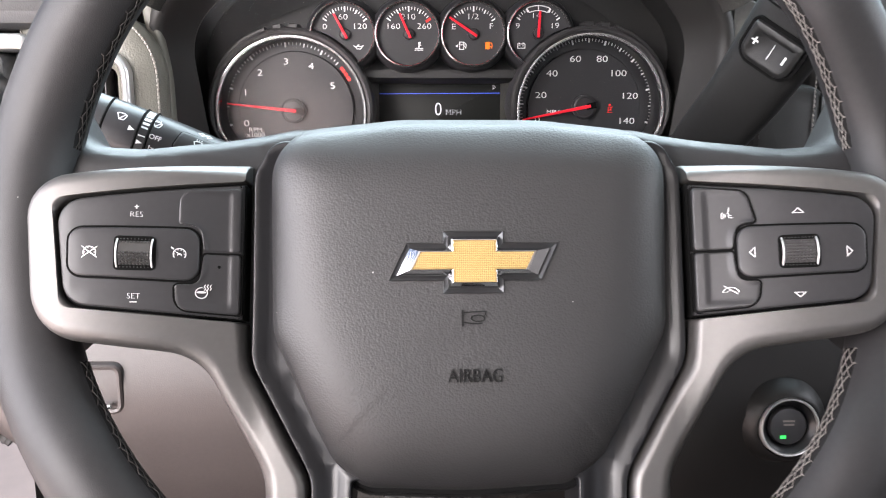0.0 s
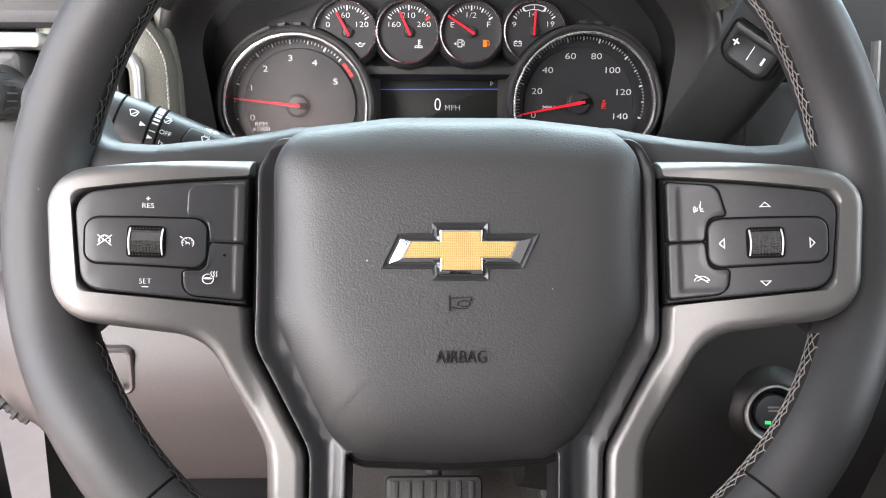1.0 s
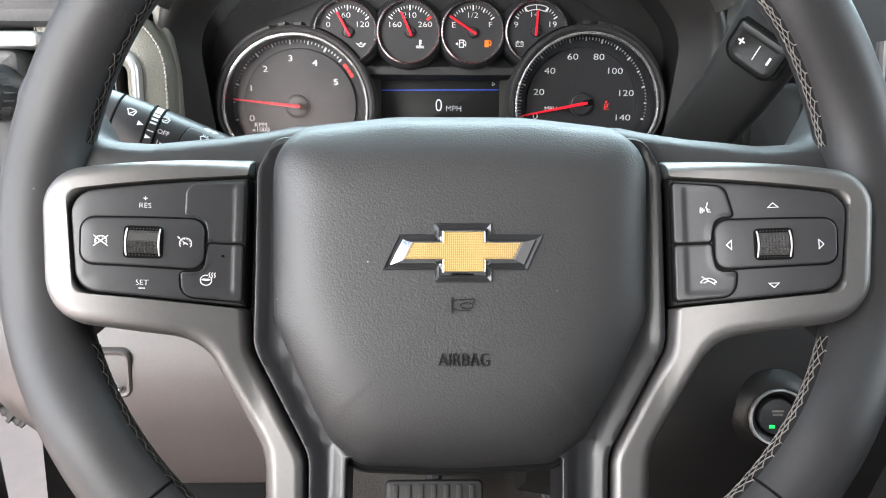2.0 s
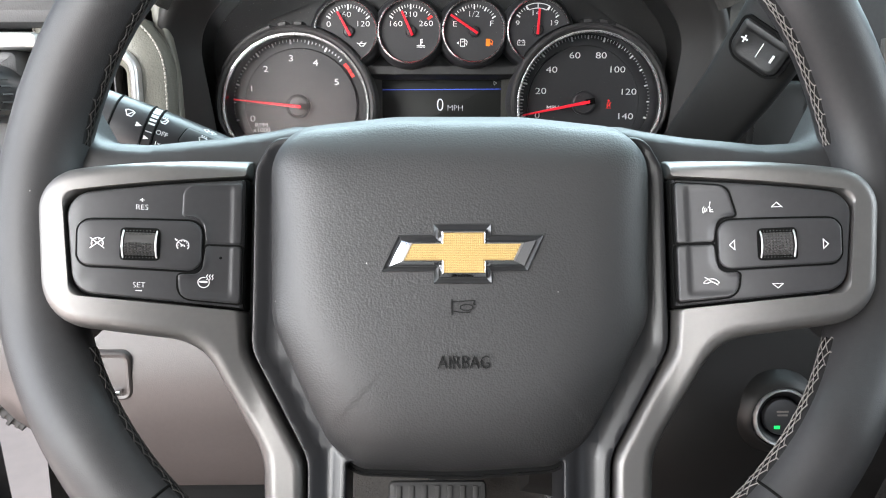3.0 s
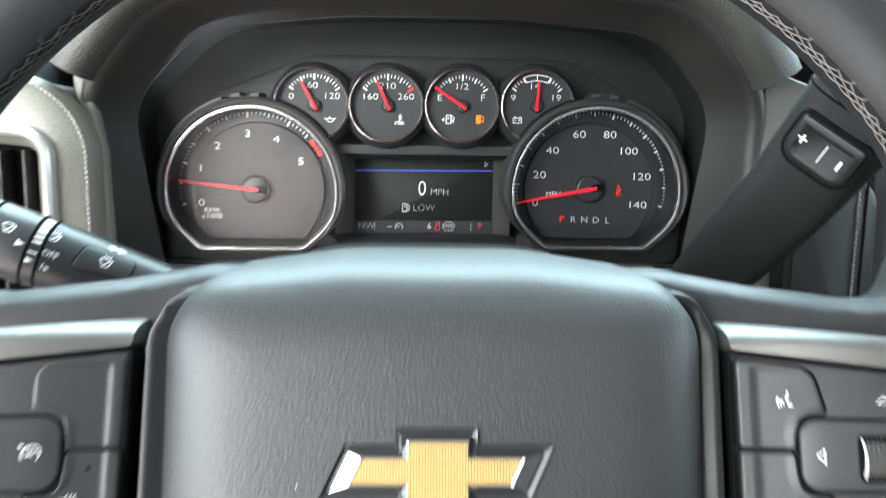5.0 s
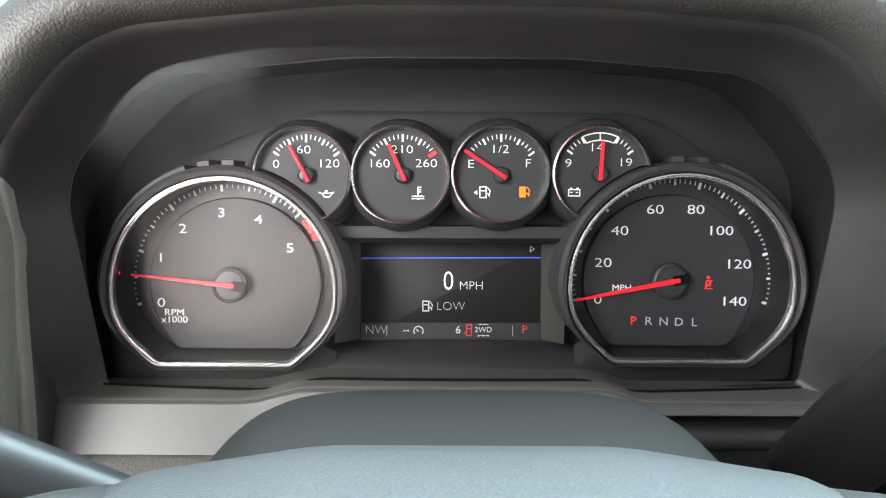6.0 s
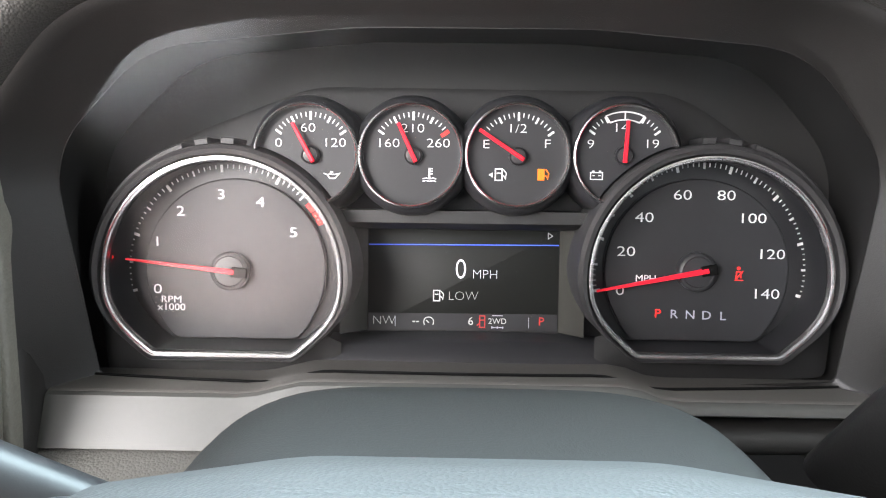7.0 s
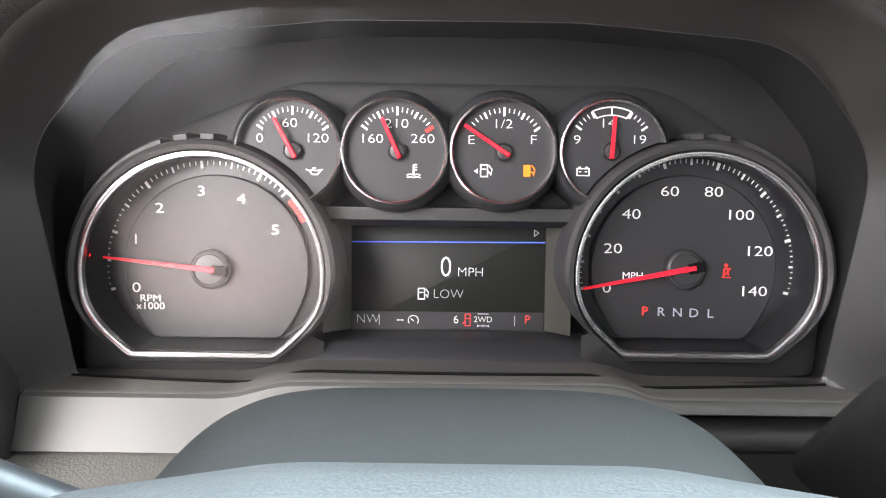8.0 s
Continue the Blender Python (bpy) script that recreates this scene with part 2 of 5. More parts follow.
def inset(outline, d):
    """The outline moved inwards by d along its vertex normals."""
    n, s = len(outline), (1 if area2(outline) > 0 else -1)
    out = []
    for i in range(n):
        a = (outline[i] - outline[i - 1]).normalized()
        b = (outline[(i + 1) % n] - outline[i]).normalized()
        na, nb = Vector((-a.y, a.x)) * s, Vector((-b.y, b.x)) * s
        m = na + nb
        m = m.normalized() if m.length > 1e-6 else na
        out.append(outline[i] + m * (d / max(0.5, m.dot(na))))
    return out


def loft(bm, loops, first=True, last=True, closed=True):
    rows = [[bm.verts.new(p) for p in loop] for loop in loops]
    n = len(rows[0])
    for a, b in zip(rows, rows[1:]):
        for i in range(n if closed else n - 1):
            j = (i + 1) % n
            bm.faces.new((a[i], a[j], b[j], b[i]))
    if first:
        bm.faces.new(rows[0])
    if last:
        bm.faces.new(rows[-1])
    return rows


def strips(bm, step=0.006):
    """Cuts a flat piece across x and z, so that it can be bent."""
    for axis in (0, 2):
        lo, hi = min(v.co[axis] for v in bm.verts), max(v.co[axis] for v in bm.verts)
        n = int((hi - lo) / step)
        for k in range(1, n):
            at = Vector((0, 0, 0))
            at[axis] = lo + (hi - lo) * k / n
            no = Vector((0, 0, 0))
            no[axis] = 1
            bmesh.ops.bisect_plane(bm, geom=bm.verts[:] + bm.edges[:] + bm.faces[:], plane_co=at, plane_no=no)


def plate(outline, layers, bm=None, first=True, last=True, bend=None):
    """A solid over an outline in x and z: layers of (inset, y) from the back to the front."""
    bm = bm or bmesh.new()
    old = set(bm.verts)
    loops = []
    for d, y in layers:
        o = inset(outline, d) if d else outline
        loops.append([Vector((p.x, y, p.y)) for p in o])
    loft(bm, loops, first, last)
    if bend:
        if not old:
            strips(bm)
        for v in bm.verts:
            if v not in old:
                v.co = bend(v.co)
    return bm


def soft_plate(outline, back, front, r=0.001, bend=None, bm=None):
    return plate(outline, [(0, back), (0, front + r), (r * 0.3, front + r * 0.3), (r, front)], bm, bend=bend)


def circle(cx, cz, r, n=48, a0=0.0, a1=360.0):
    full = abs(a1 - a0) >= 360
    return [Vector((cx + r * math.cos(radians(a0 + (a1 - a0) * i / (n if full else n - 1))), cz + r * math.sin(radians(a0 + (a1 - a0) * i / (n if full else n - 1))))) for i in range(n)]


def band(pairs, bm=None, closed=True):
    """A ring swept through outlines: pairs of (outline, y) from the outer back over the front to the inner back."""
    bm = bm or bmesh.new()
    loft(bm, [[Vector((p.x, y, p.y)) for p in o] for o, y in pairs], False, False, closed)
    return bm


def tube(path, r, bm=None, sides=6, closed=False, caps=True, flat=1.0):
    """A round rod along points; r may be a list."""
    bm = bm or bmesh.new()
    n = len(path)
    path = [Vector(p) for p in path]
    loops = []
    side = None
    for i, p in enumerate(path):
        t = (path[(i + 1) % n] - path[i - 1]) if closed else (path[min(i + 1, n - 1)] - path[max(i - 1, 0)])
        t.normalize()
        if side is None:
            side = t.cross(Vector((0.31, 0.2, 1))).normalized()
        side = (side - t * side.dot(t)).normalized()
        up = t.cross(side)
        rr = r[i] if isinstance(r, (list, tuple)) else r
        loops.append([p + (side * math.cos(2 * math.pi * k / sides) + up * flat * math.sin(2 * math.pi * k / sides)) * rr for k in range(sides)])
    if closed:
        loops.append(loops[0])
        rows = [[bm.verts.new(q) for q in loop] for loop in loops[:-1]]
        for a in range(n):
            for k in range(sides):
                bm.faces.new((rows[a][k], rows[a][(k + 1) % sides], rows[(a + 1) % n][(k + 1) % sides], rows[(a + 1) % n][k]))
    else:
        loft(bm, loops, caps, caps)
    return bm


def stroke(pts, w, y, bm=None, closed=False, thick=0.0003, bend=None):
    """A flat raised line of width w through points in x and z, its face at y."""
    bm = bm or bmesh.new()
    pts = [Vector(p) for p in pts]
    n = len(pts)
    left, right = [], []
    for i in range(n):
        a = pts[i - 1] if (i or closed) else pts[0] * 2 - pts[1]
        b = pts[(i + 1) % n] if (i < n - 1 or closed) else pts[-1] * 2 - pts[-2]
        d0, d1 = (pts[i] - a).normalized(), (b - pts[i]).normalized()
        t = d0 + d1
        t = t.normalized() if t.length > 1e-6 else d0
        k = w / 2 / max(0.45, t.dot(d0))
        s = Vector((-t.y, t.x)) * k
        left.append(pts[i] + s)
        right.append(pts[i] - s)
    fix = bend or (lambda p: p)
    f = [[bm.verts.new(fix(Vector((p.x, yy, p.y)))) for p in row] for row, yy in ((left, y), (right, y), (right, y + thick), (left, y + thick))]
    m = n if closed else n - 1
    for i in range(m):
        j = (i + 1) % n
        for a, b in ((0, 1), (1, 2), (3, 0)):
            bm.faces.new((f[a][i], f[a][j], f[b][j], f[b][i]))
    return bm


def fill(outline, y, bm=None, thick=0.0003, bend=None):
    return plate(outline, [(0, y + thick), (0, y)], bm, first=False, bend=bend)


def poly(pts):
    return [Vector(p) for p in pts]


def letters(text, x, z, y, size, depth=0.0003, align="CENTER", wide=1.0, bend=None, bold=0.0):
    """A bmesh of upright letters centred at x, z, their faces at y."""
    cu = bpy.data.curves.new("letters", "FONT")
    cu.body, cu.size, cu.align_x, cu.align_y, cu.extrude, cu.offset = text, size, align, "CENTER", depth / 2, bold
    cu.resolution_u = 3
    ob = bpy.data.objects.new("letters", cu)
    me = bpy.data.meshes.new_from_object(ob)
    bm = bmesh.new()
    bm.from_mesh(me)
    bpy.data.objects.remove(ob)
    bpy.data.curves.remove(cu)
    bpy.data.meshes.remove(me)
    for v in bm.verts:
        v.co = Vector((x + v.co.x * wide, y + depth / 2 - v.co.z, z + v.co.y))
        if bend:
            v.co = bend(v.co)
    return bm


def box(lo, hi, r=0.0, bm=None):
    bm = bm or bmesh.new()
    lo, hi = Vector(lo), Vector(hi)
    r = min(r, min(hi - lo) / 2.01)
    o = rounded([(lo.x, lo.z, r), (hi.x, lo.z, r), (hi.x, hi.z, r), (lo.x, hi.z, r)], 3)
    if r:
        plate(o, [(r, hi.y), (r * 0.3, hi.y - r * 0.3), (0, hi.y - r), (0, lo.y + r), (r * 0.3, lo.y + r * 0.3), (r, lo.y)], bm)
    else:
        plate(o, [(0, hi.y), (0, lo.y)], bm)
    return bm


def moved(bm, m):
    bmesh.ops.transform(bm, matrix=m, verts=bm.verts)
    return bm


def mirrored(o):
    return [Vector((-p.x, p.y)) for p in reversed(o)]


def smooth(a, b, v):
    t = max(0.0, min(1.0, (v - a) / (b - a)))
    return t * t * (3 - 2 * t)


DASH = pose(0, 0.40, 0.70, -8, 0, 0)
WHEEL = DASH @ pose(0, -0.3435, -0.0445, -18, 0, 0)


# ---- steering wheel ----
RIM_Z = 0.0195


def rim_point(theta, phi, grow=0.0):
    """A place on the rim: theta round the wheel from the right, phi round the section (0 outwards, 90 to the driver, 180 inwards), degrees."""
    a, b = radians(theta), radians(phi)
    k = abs(((theta + 90) % 180) - 90)
    k = max(0.0, min(1.0, (k - 9) / 26))
    k = k * k * (3 - 2 * k)
    r = 0.1810 - 0.0090 * k + (0.0172 - 0.0012 * k + grow) * math.cos(b)
    return Vector((r * math.cos(a), 0.018 - 0.0215 * k - (0.0165 - 0.0018 * k + grow) * math.sin(b), RIM_Z + r * math.sin(a)))


def spoke_y(x):
    d = max(0.0, min(1.0, (abs(x) - 0.083) / 0.081))
    return 0.0145 - 0.0205 * math.sin(d * math.pi / 2) * (1 - math.exp(-7 * d))


def skew(p):
    """The lower part of the wheel sits slightly turned."""
    return Vector((p.x + 0.0173 * min(0.0, p.z + 0.02), p.y, p.z))


def on_spoke(p):
    """Lays a flat piece on the dished face of a side spoke; the upper edge of the spoke rolls back."""
    back = max(0.0, p.z - 0.0375)
    return skew(Vector((p.x, p.y + spoke_y(p.x) + 126.0 * back * back, p.z)))


def on_face(p):
    return Vector((p.x, p.y + spoke_y(p.x), p.z))


wheel = thing("steering_wheel", WHEEL, "black leather-wrapped steering wheel with satin silver spokes and cross-stitched rim", "steering wheel")

bm = bmesh.new()
rows = [[bm.verts.new(rim_point(t * 2.5, p * 15)) for p in range(24)] for t in range(144)]
for t in range(144):
    for p in range(24):
        bm.faces.new((rows[t][p], rows[(t + 1) % 144][p], rows[(t + 1) % 144][(p + 1) % 24], rows[t][(p + 1) % 24]))
rim = part("rim", bm, LEATHER, wheel, "smooth black leather rim")

# leather joints across the rim
for a in (-43.5, 223.5, 62, 118):
    path = [rim_point(a, p * 15, 0.00005) for p in range(24)]
    part("seam", tube(path, 0.0006, sides=5, closed=True), GAP, rim, "dark seam between leather panels")


def lacing(a0, a1, name, back=0, half=12):
    """Crossed thread along the inner side of the rim."""
    bm = bmesh.new()
    n = int(abs(a1 - a0) / 2.2)
    for i in range(n):
        t0, t1 = a0 + (a1 - a0) * i / n, a0 + (a1 - a0) * (i + 1) / n
        j = random.uniform(-3.5, 3.5)
        for u, v in (((t0, 172 - half + j), (t1, 172)), ((t0, 172 + half), (t1, 172)), ((t0, 172), (t1, 172 - half + j)), ((t0, 172), (t1, 172 + half))):
            u, v = (u[0], u[1] + back), (v[0], v[1] + back)
            pts = [rim_point(u[0] + (v[0] - u[0]) * k / 5, u[1] + (v[1] - u[1]) * k / 5, 0.0003 + 0.0003 * math.sin(math.pi * k / 5)) for k in range(6)]
            tube(pts, 0.00023, bm, sides=5)
        tube([rim_point(t0 + 0.1, 173 - half + j + back, 0.0001), rim_point(t0, 169 - half + j + back, -0.0004)], 0.00040, bm, sides=4)
    # shade is put into the thread colour on the left half
    left = 90 < a0 < 270
    part(name, bm, SHADETHREAD if left else THREAD, rim, "cross-stitched thread, darkened as on the shaded side" if left else "pale cross-stitched thread", kind="stuff")


def valley(a0, a1, back=0, half=12):
    """The dark slit under the lacing."""
    bm = bmesh.new()
    grid = [[bm.verts.new(rim_point(a0 + (a1 - a0) * k / 40, f + back, g)) for f, g in ((169 - half, -0.0001), (172 - half, 0.00022), (172, 0.0001), (172 + half, 0.00022), (176 + half, -0.0001))] for k in range(41)]
    for g0, g1 in zip(grid, grid[1:]):
        for k in range(4):
            bm.faces.new((g0[k], g0[k + 1], g1[k + 1], g1[k]))
    part("lacing_groove", bm, LINING, rim, "dark leather edge under the lacing")
    bm = bmesh.new()
    tube([rim_point(a0 + (a1 - a0) * k / 30, 172 + back, -0.0002) for k in range(31)], 0.0007, bm, sides=5)
    part("lacing_slit", bm, GAP, rim)


for a0, a1, back, half in ((11, 62, 0, 8), (118, 169, 0, 8), (200, 262, 8, 11), (341, 278, 4, 12)):
    lacing(a0, a1, "stitching", back, half)
    valley(a0, a1, back, half)

# leather under the silver trim, left and right
spoke_out = rounded([(-0.186, 0.098, 0), (-0.1600, 0.0565, 0.016), (-0.138, 0.0555, 0.04), (-0.106, 0.0605, 0.05), (-0.076, 0.0672, 0.010), (-0.052, 0.0672, 0), (-0.052, -0.060, 0), (-0.095, -0.036, 0.01), (-0.107, -0.0210, 0.012), (-0.150, -0.0140, 0.012), (-0.186, -0.046, 0)], 8, 0.004)


def roll_top(p):
    k = max(0.0, p.z - 0.042) / 0.02
    return Vector((p.x, p.y + 0.5 * spoke_y(p.x) + 0.004 * k, p.z))


for s in (1, -1):
    o = spoke_out if s == 1 else mirrored(spoke_out)
    part("spoke_leather", plate(o, [(0, 0.056), (0, 0.036), (0.0008, 0.0300), (0.0022, 0.0255), (0.0042, 0.0222), (0.0066, 0.0200), (0.0085, 0.0192)], bend=roll_top), LEATHER, wheel, "black leather-wrapped side spoke")

# dark centre frame and the lower legs
frame_out = [(-0.0890, 0.0395, 0.014), (-0.0800, 0.0560, 0.010), (-0.060, 0.0480, 0.01), (0.060, 0.0480, 0.01), (0.0800, 0.0560, 0.010), (0.0890, 0.0395, 0.014), (0.0885, -0.0366, 0.020), (0.0632, -0.0822, 0.020), (0.0616, -0.150, 0.001), (0.0428, -0.150, 0.001), (0.0432, -0.0835, 0.002), (-0.0466, -0.0835, 0.002), (-0.0466, -0.150, 0.001), (-0.0616, -0.150, 0.001), (-0.0632, -0.0822, 0.020), (-0.0885, -0.0366, 0.020)]


def lean_back(p):
    k = max(0.0, p.z) / 0.06
    return skew(Vector((p.x, p.y, p.z + 0.27 * (p.y - 0.010) * k * k)) if p.y > 0.010 else p)


part("centre_frame", shape_plate(frame_out, [(0.002, 0.052), (0, 0.046), (0, 0.0206), (0.0002, 0.0170), (0.0005, 0.0162), (0.0010, 0.0160), (0.0030, 0.0167), (0.0050, 0.0175), (0.0070, 0.0185)], bend=lean_back, cuts=8), FRAME, wheel, "satin black centre frame and lower legs", sharp=50)

# padded airbag cover
pad_out = [(-0.0828, 0.0565, 0.021), (-0.030, 0.0620, 0.12), (0.030, 0.0620, 0.12), (0.0828, 0.0565, 0.021), (0.0803, -0.025, 0.03), (0.0545, -0.0765, 0.022), (0.041, -0.0880, 0.014), (0, -0.0905, 0.2), (-0.043, -0.0885, 0.014), (-0.0560, -0.0765, 0.022), (-0.0808, -0.025, 0.03)]
PAD_Y = -0.0022
SWELL = ((0.0003, 0.0195), (0.0010, 0.0130), (0.0026, 0.0080), (0.0052, 0.0052), (0.0085, 0.0029), (0.0115, 0.0011), (0.0145, -0.0004), (0.0180, -0.0015), (0.0245, -0.0022), (0.2, -0.0022))


def swollen(d):
    for (d0, y0), (d1, y1) in zip(SWELL, SWELL[1:]):
        if d <= d1:
            return y0 + (y1 - y0) * max(0.0, d - d0) / (d1 - d0)


def pad_mesh():
    """A cushion: side walls, and a swollen front that eases into them and falls away towards its foot."""
    bm = bmesh.new()
    walls = [[Vector((p.x, y, p.y)) for p in shape(pad_out, d, 10, 10)] for d, y in ((0.0045, 0.0650), (0.0020, 0.0630), (0.0006, 0.0595), (0.0001, 0.052), (0, 0.040), (0.0002, 0.028), (0.0003, 0.0195))]
    edge = walls[-1]
    n, mid = len(edge), Vector((0, 0, -0.012))
    ends = np.array([(p.x, p.z) for p in edge])
    step = np.roll(ends, -1, 0) - ends
    tau, corners = 0.0048, [Vector(c[:2]) for c in pad_out]
    sides = []
    for a, b in zip(corners, corners[1:] + corners[:1]):
        n = Vector((a.y - b.y, b.x - a.x)).normalized()
        sides.append((a, n if n.dot(Vector((0, -0.012)) - a) > 0 else -n))
    n, rows = len(edge), []
    for s in (0.0008, 0.0022, 0.0045, 0.0075, 0.011, 0.015, 0.020, 0.026, 0.034, 0.043, 0.053, 0.064):
        row = []
        for p in edge:
            way = Vector((mid.x - p.x, 0, mid.z - p.z))
            q = Vector((p.x, 0, p.z)) + way * min(0.97, s / way.length * (0.9 + 0.1 * s / 0.064))
            v = np.array((q.x, q.z)) - ends
            t = np.clip((v * step).sum(1) / np.maximum((step * step).sum(1), 1e-12), 0, 1)
            d = float(np.sqrt(((v - step * t[:, None]) ** 2).sum(1).min()))
            cut = min(-tau * math.log(sum(math.exp(-((q.x - a.x) * n.x + (q.z - a.y) * n.y) / tau) for a, n in sides)), d)
            k = smooth(0.003, 0.012, d)
            d = d * (1 - k) + cut * k
            low = max(0.0, -0.040 - q.z) / 0.048
            row.append(Vector((q.x, swollen(d) + 0.0100 * low * low, q.z)))
        rows.append(row)
    made = loft(bm, walls + rows, True, False)
    tip = bm.verts.new((mid.x, PAD_Y, mid.z))
    for i in range(n):
        bm.faces.new((made[-1][i], made[-1][(i + 1) % n], tip))
    inner = [v for row in made[len(walls) + 2:] for v in row]
    for _ in range(5):
        bmesh.ops.smooth_vert(bm, verts=inner, factor=0.5, use_axis_x=False, use_axis_y=True, use_axis_z=False)
    for v in bm.verts:
        v.co = lean_back(v.co)
    return bm


pad = part("airbag_cover", pad_mesh(), PAD, wheel, "grained black vinyl airbag cover", sharp=60)
gap_out = [(-0.0828, 0.044, 0.004), (0.0828, 0.044, 0.004)] + pad_out[4:]
part("pad_gap", shape_plate(gap_out, [(-0.0009, 0.040), (-0.0009, 0.0205)], bend=lean_back), GAP, wheel)

# emblem: a plain notched bar, framed in chrome
bar = poly([(-0.0328, -0.0057), (-0.0260, 0.0089), (-0.0118, 0.0089), (-0.0118, 0.0135), (0.0117, 0.0135), (0.0117, 0.0089), (0.0331, 0.0089), (0.0262, -0.0057), (0.0117, -0.0057), (0.0117, -0.0107), (-0.0118, -0.0107), (-0.0118, -0.0057)])
emblem = part("emblem", plate(bar, [(0, PAD_Y + 0.001), (0, PAD_Y - 0.0009), (0.0002, PAD_Y - 0.0012), (0.0022, PAD_Y + 0.0002)], last=True), LIP, wheel, "glossy bevelled border of the plain notched emblem", sharp=12)
core = poly([(-0.0239, -0.0016), (-0.0205, 0.0053), (-0.0080, 0.0053), (-0.0080, 0.0098), (0.0088, 0.0098), (0.0088, 0.0053), (0.0237, 0.0053), (0.0203, -0.0016), (0.0088, -0.0016), (0.0088, -0.0066), (-0.0080, -0.0066), (-0.0080, -0.0016)])
edge = inset(bar, 0.0021)
crest = [p.lerp(q, 0.86) for p, q in zip(edge, core)]
bm = bmesh.new()
loft(bm, [[Vector((p.x, y, p.y)) for p in o] for o, y in ((edge, PAD_Y + 0.001), (edge, PAD_Y - 0.0008), (crest, PAD_Y - 0.0030), (core, PAD_Y - 0.0031), (core, PAD_Y - 0.0022))])
part("emblem_frame", bm, CHROME, emblem, "chrome frame", sharp=12)
part("infill_ground", fill(inset(core, 0.0001), PAD_Y - 0.0026), GOLD_DEEP, emblem)
bm = bmesh.new()
inside = lambda x, z: (-0.0076 < x < 0.0084 and -0.0062 < z < 0.0094) or (-0.0012 < z < 0.0049 and -0.0233 + 0.49 * (z + 0.0016) < x < 0.0199 + 0.49 * (z + 0.0016))
for i in range(60):
    for j in range(24):
        x, z = -0.0235 + i * 0.00080, -0.0060 + j * 0.00068
        if inside(x, z):
            q = [bm.verts.new((x + dx * 0.00031, PAD_Y - 0.00265, z + dz * 0.00026)) for dx, dz in ((-1, -1), (1, -1), (1, 1), (-1, 1))]
            w = [bm.verts.new((v.co.x * 0.6 + x * 0.4, PAD_Y - 0.0029, v.co.z * 0.6 + z * 0.4)) for v in q]
            bm.faces.new(w)
            for k in range(4):
                bm.faces.new((q[k], q[(k + 1) % 4], w[(k + 1) % 4], w[k]))
part("emblem_infill", bm, GOLD, emblem, "gold chequered infill", sharp=10)

# raised lettering and horn sign, coloured darker than the pad for their edge shade
part("raised_lettering", letters("AIRBAG", 0.0002, -0.0423, PAD_Y - 0.0007, 0.0076, 0.0016, wide=0.80, bold=-0.00008), EMBOSS, pad, "raised AIRBAG lettering")
bm = stroke([(-0.0044, -0.0233), (-0.0044, -0.0169)], 0.0008, PAD_Y - 0.0006, thick=0.001)
stroke([(-0.0044, -0.0181), (0.0010, -0.0177), (0.0046, -0.0176), (0.0042, -0.0190), (0.0050, -0.0191)], 0.0005, PAD_Y - 0.0006, bm, thick=0.001)
stroke([(-0.0044, -0.0217), (-0.0006, -0.0223), (0.0030, -0.0222)], 0.0005, PAD_Y - 0.0006, bm, thick=0.001)
stroke([(0.0014 + 0.0026 * math.cos(a), -0.0203 + 0.0012 * math.sin(a)) for a in (2 * math.pi * k / 14 for k in range(14))], 0.0005, PAD_Y - 0.0006, bm, closed=True, thick=0.001)
part("horn_sign", bm, EMBOSS, pad, "raised horn sign")

# silver trim: a C round the switch panel with a leg running down
TRIM_END = {1: -0.0912, -1: -0.0905}


def trim_out(e):
    return [(e, 0.0468, 0.0015), (-0.1730, 0.0350, 0.017), (-0.1675, -0.0255, 0.021), (-0.1080, -0.0335, 0.024), (-0.0818, -0.0815, 0.03), (-0.0790, -0.1400, 0.0015), (-0.0627, -0.1400, 0.0015), (-0.0642, -0.0825, 0.02), (-0.0893, -0.0375, 0.02), (e, -0.0207, 0.0015), (-0.1555, -0.0145, 0.010), (-0.1602, 0.0265, 0.010), (e, 0.0365, 0.0015)]


def panel_out(e, d=0.0):
    return rounded([(e - d, 0.0359 - d, 0.0005), (-0.1598 + d, 0.0262 - d, 0.0097), (-0.1552 + d, -0.0142 + d, 0.0097), (e - d, -0.0201 + d, 0.0005)], 8, 0.004)


def slab(o, back, front, mat, name, parent, s, r=0.0008, label="", fit=on_face):
    o = o if s == 1 else mirrored(o)
    return part(name, soft_plate(o, back, front, r, bend=fit), mat, parent, label)


def flip(c, s):
    return c if s == 1 else [(-x, z, r) for x, z, r in reversed(c)]


def ease(v):
    v = max(0.0, min(1.0, v))
    return v * v * (3 - 2 * v)


def sunk(p):
    """The hollow in a hub-side key, between the ridge at the hub and the raised edge round the rocker."""
    x = abs(p.x)
    dx, dz = max(0.0, 0.1124 - x), max(0.0, abs(p.z - 0.0057) - 0.0052)
    away = math.hypot(dx, dz) - 0.005
    k = ease((x - 0.0955) / 0.0016) * ease((away - 0.0016) / 0.0018) * ease((p.z + 0.0160) / 0.003) * ease((0.0325 - p.z) / 0.003)
    return on_face(Vector((p.x, p.y + 0.0008 * k, p.z)))


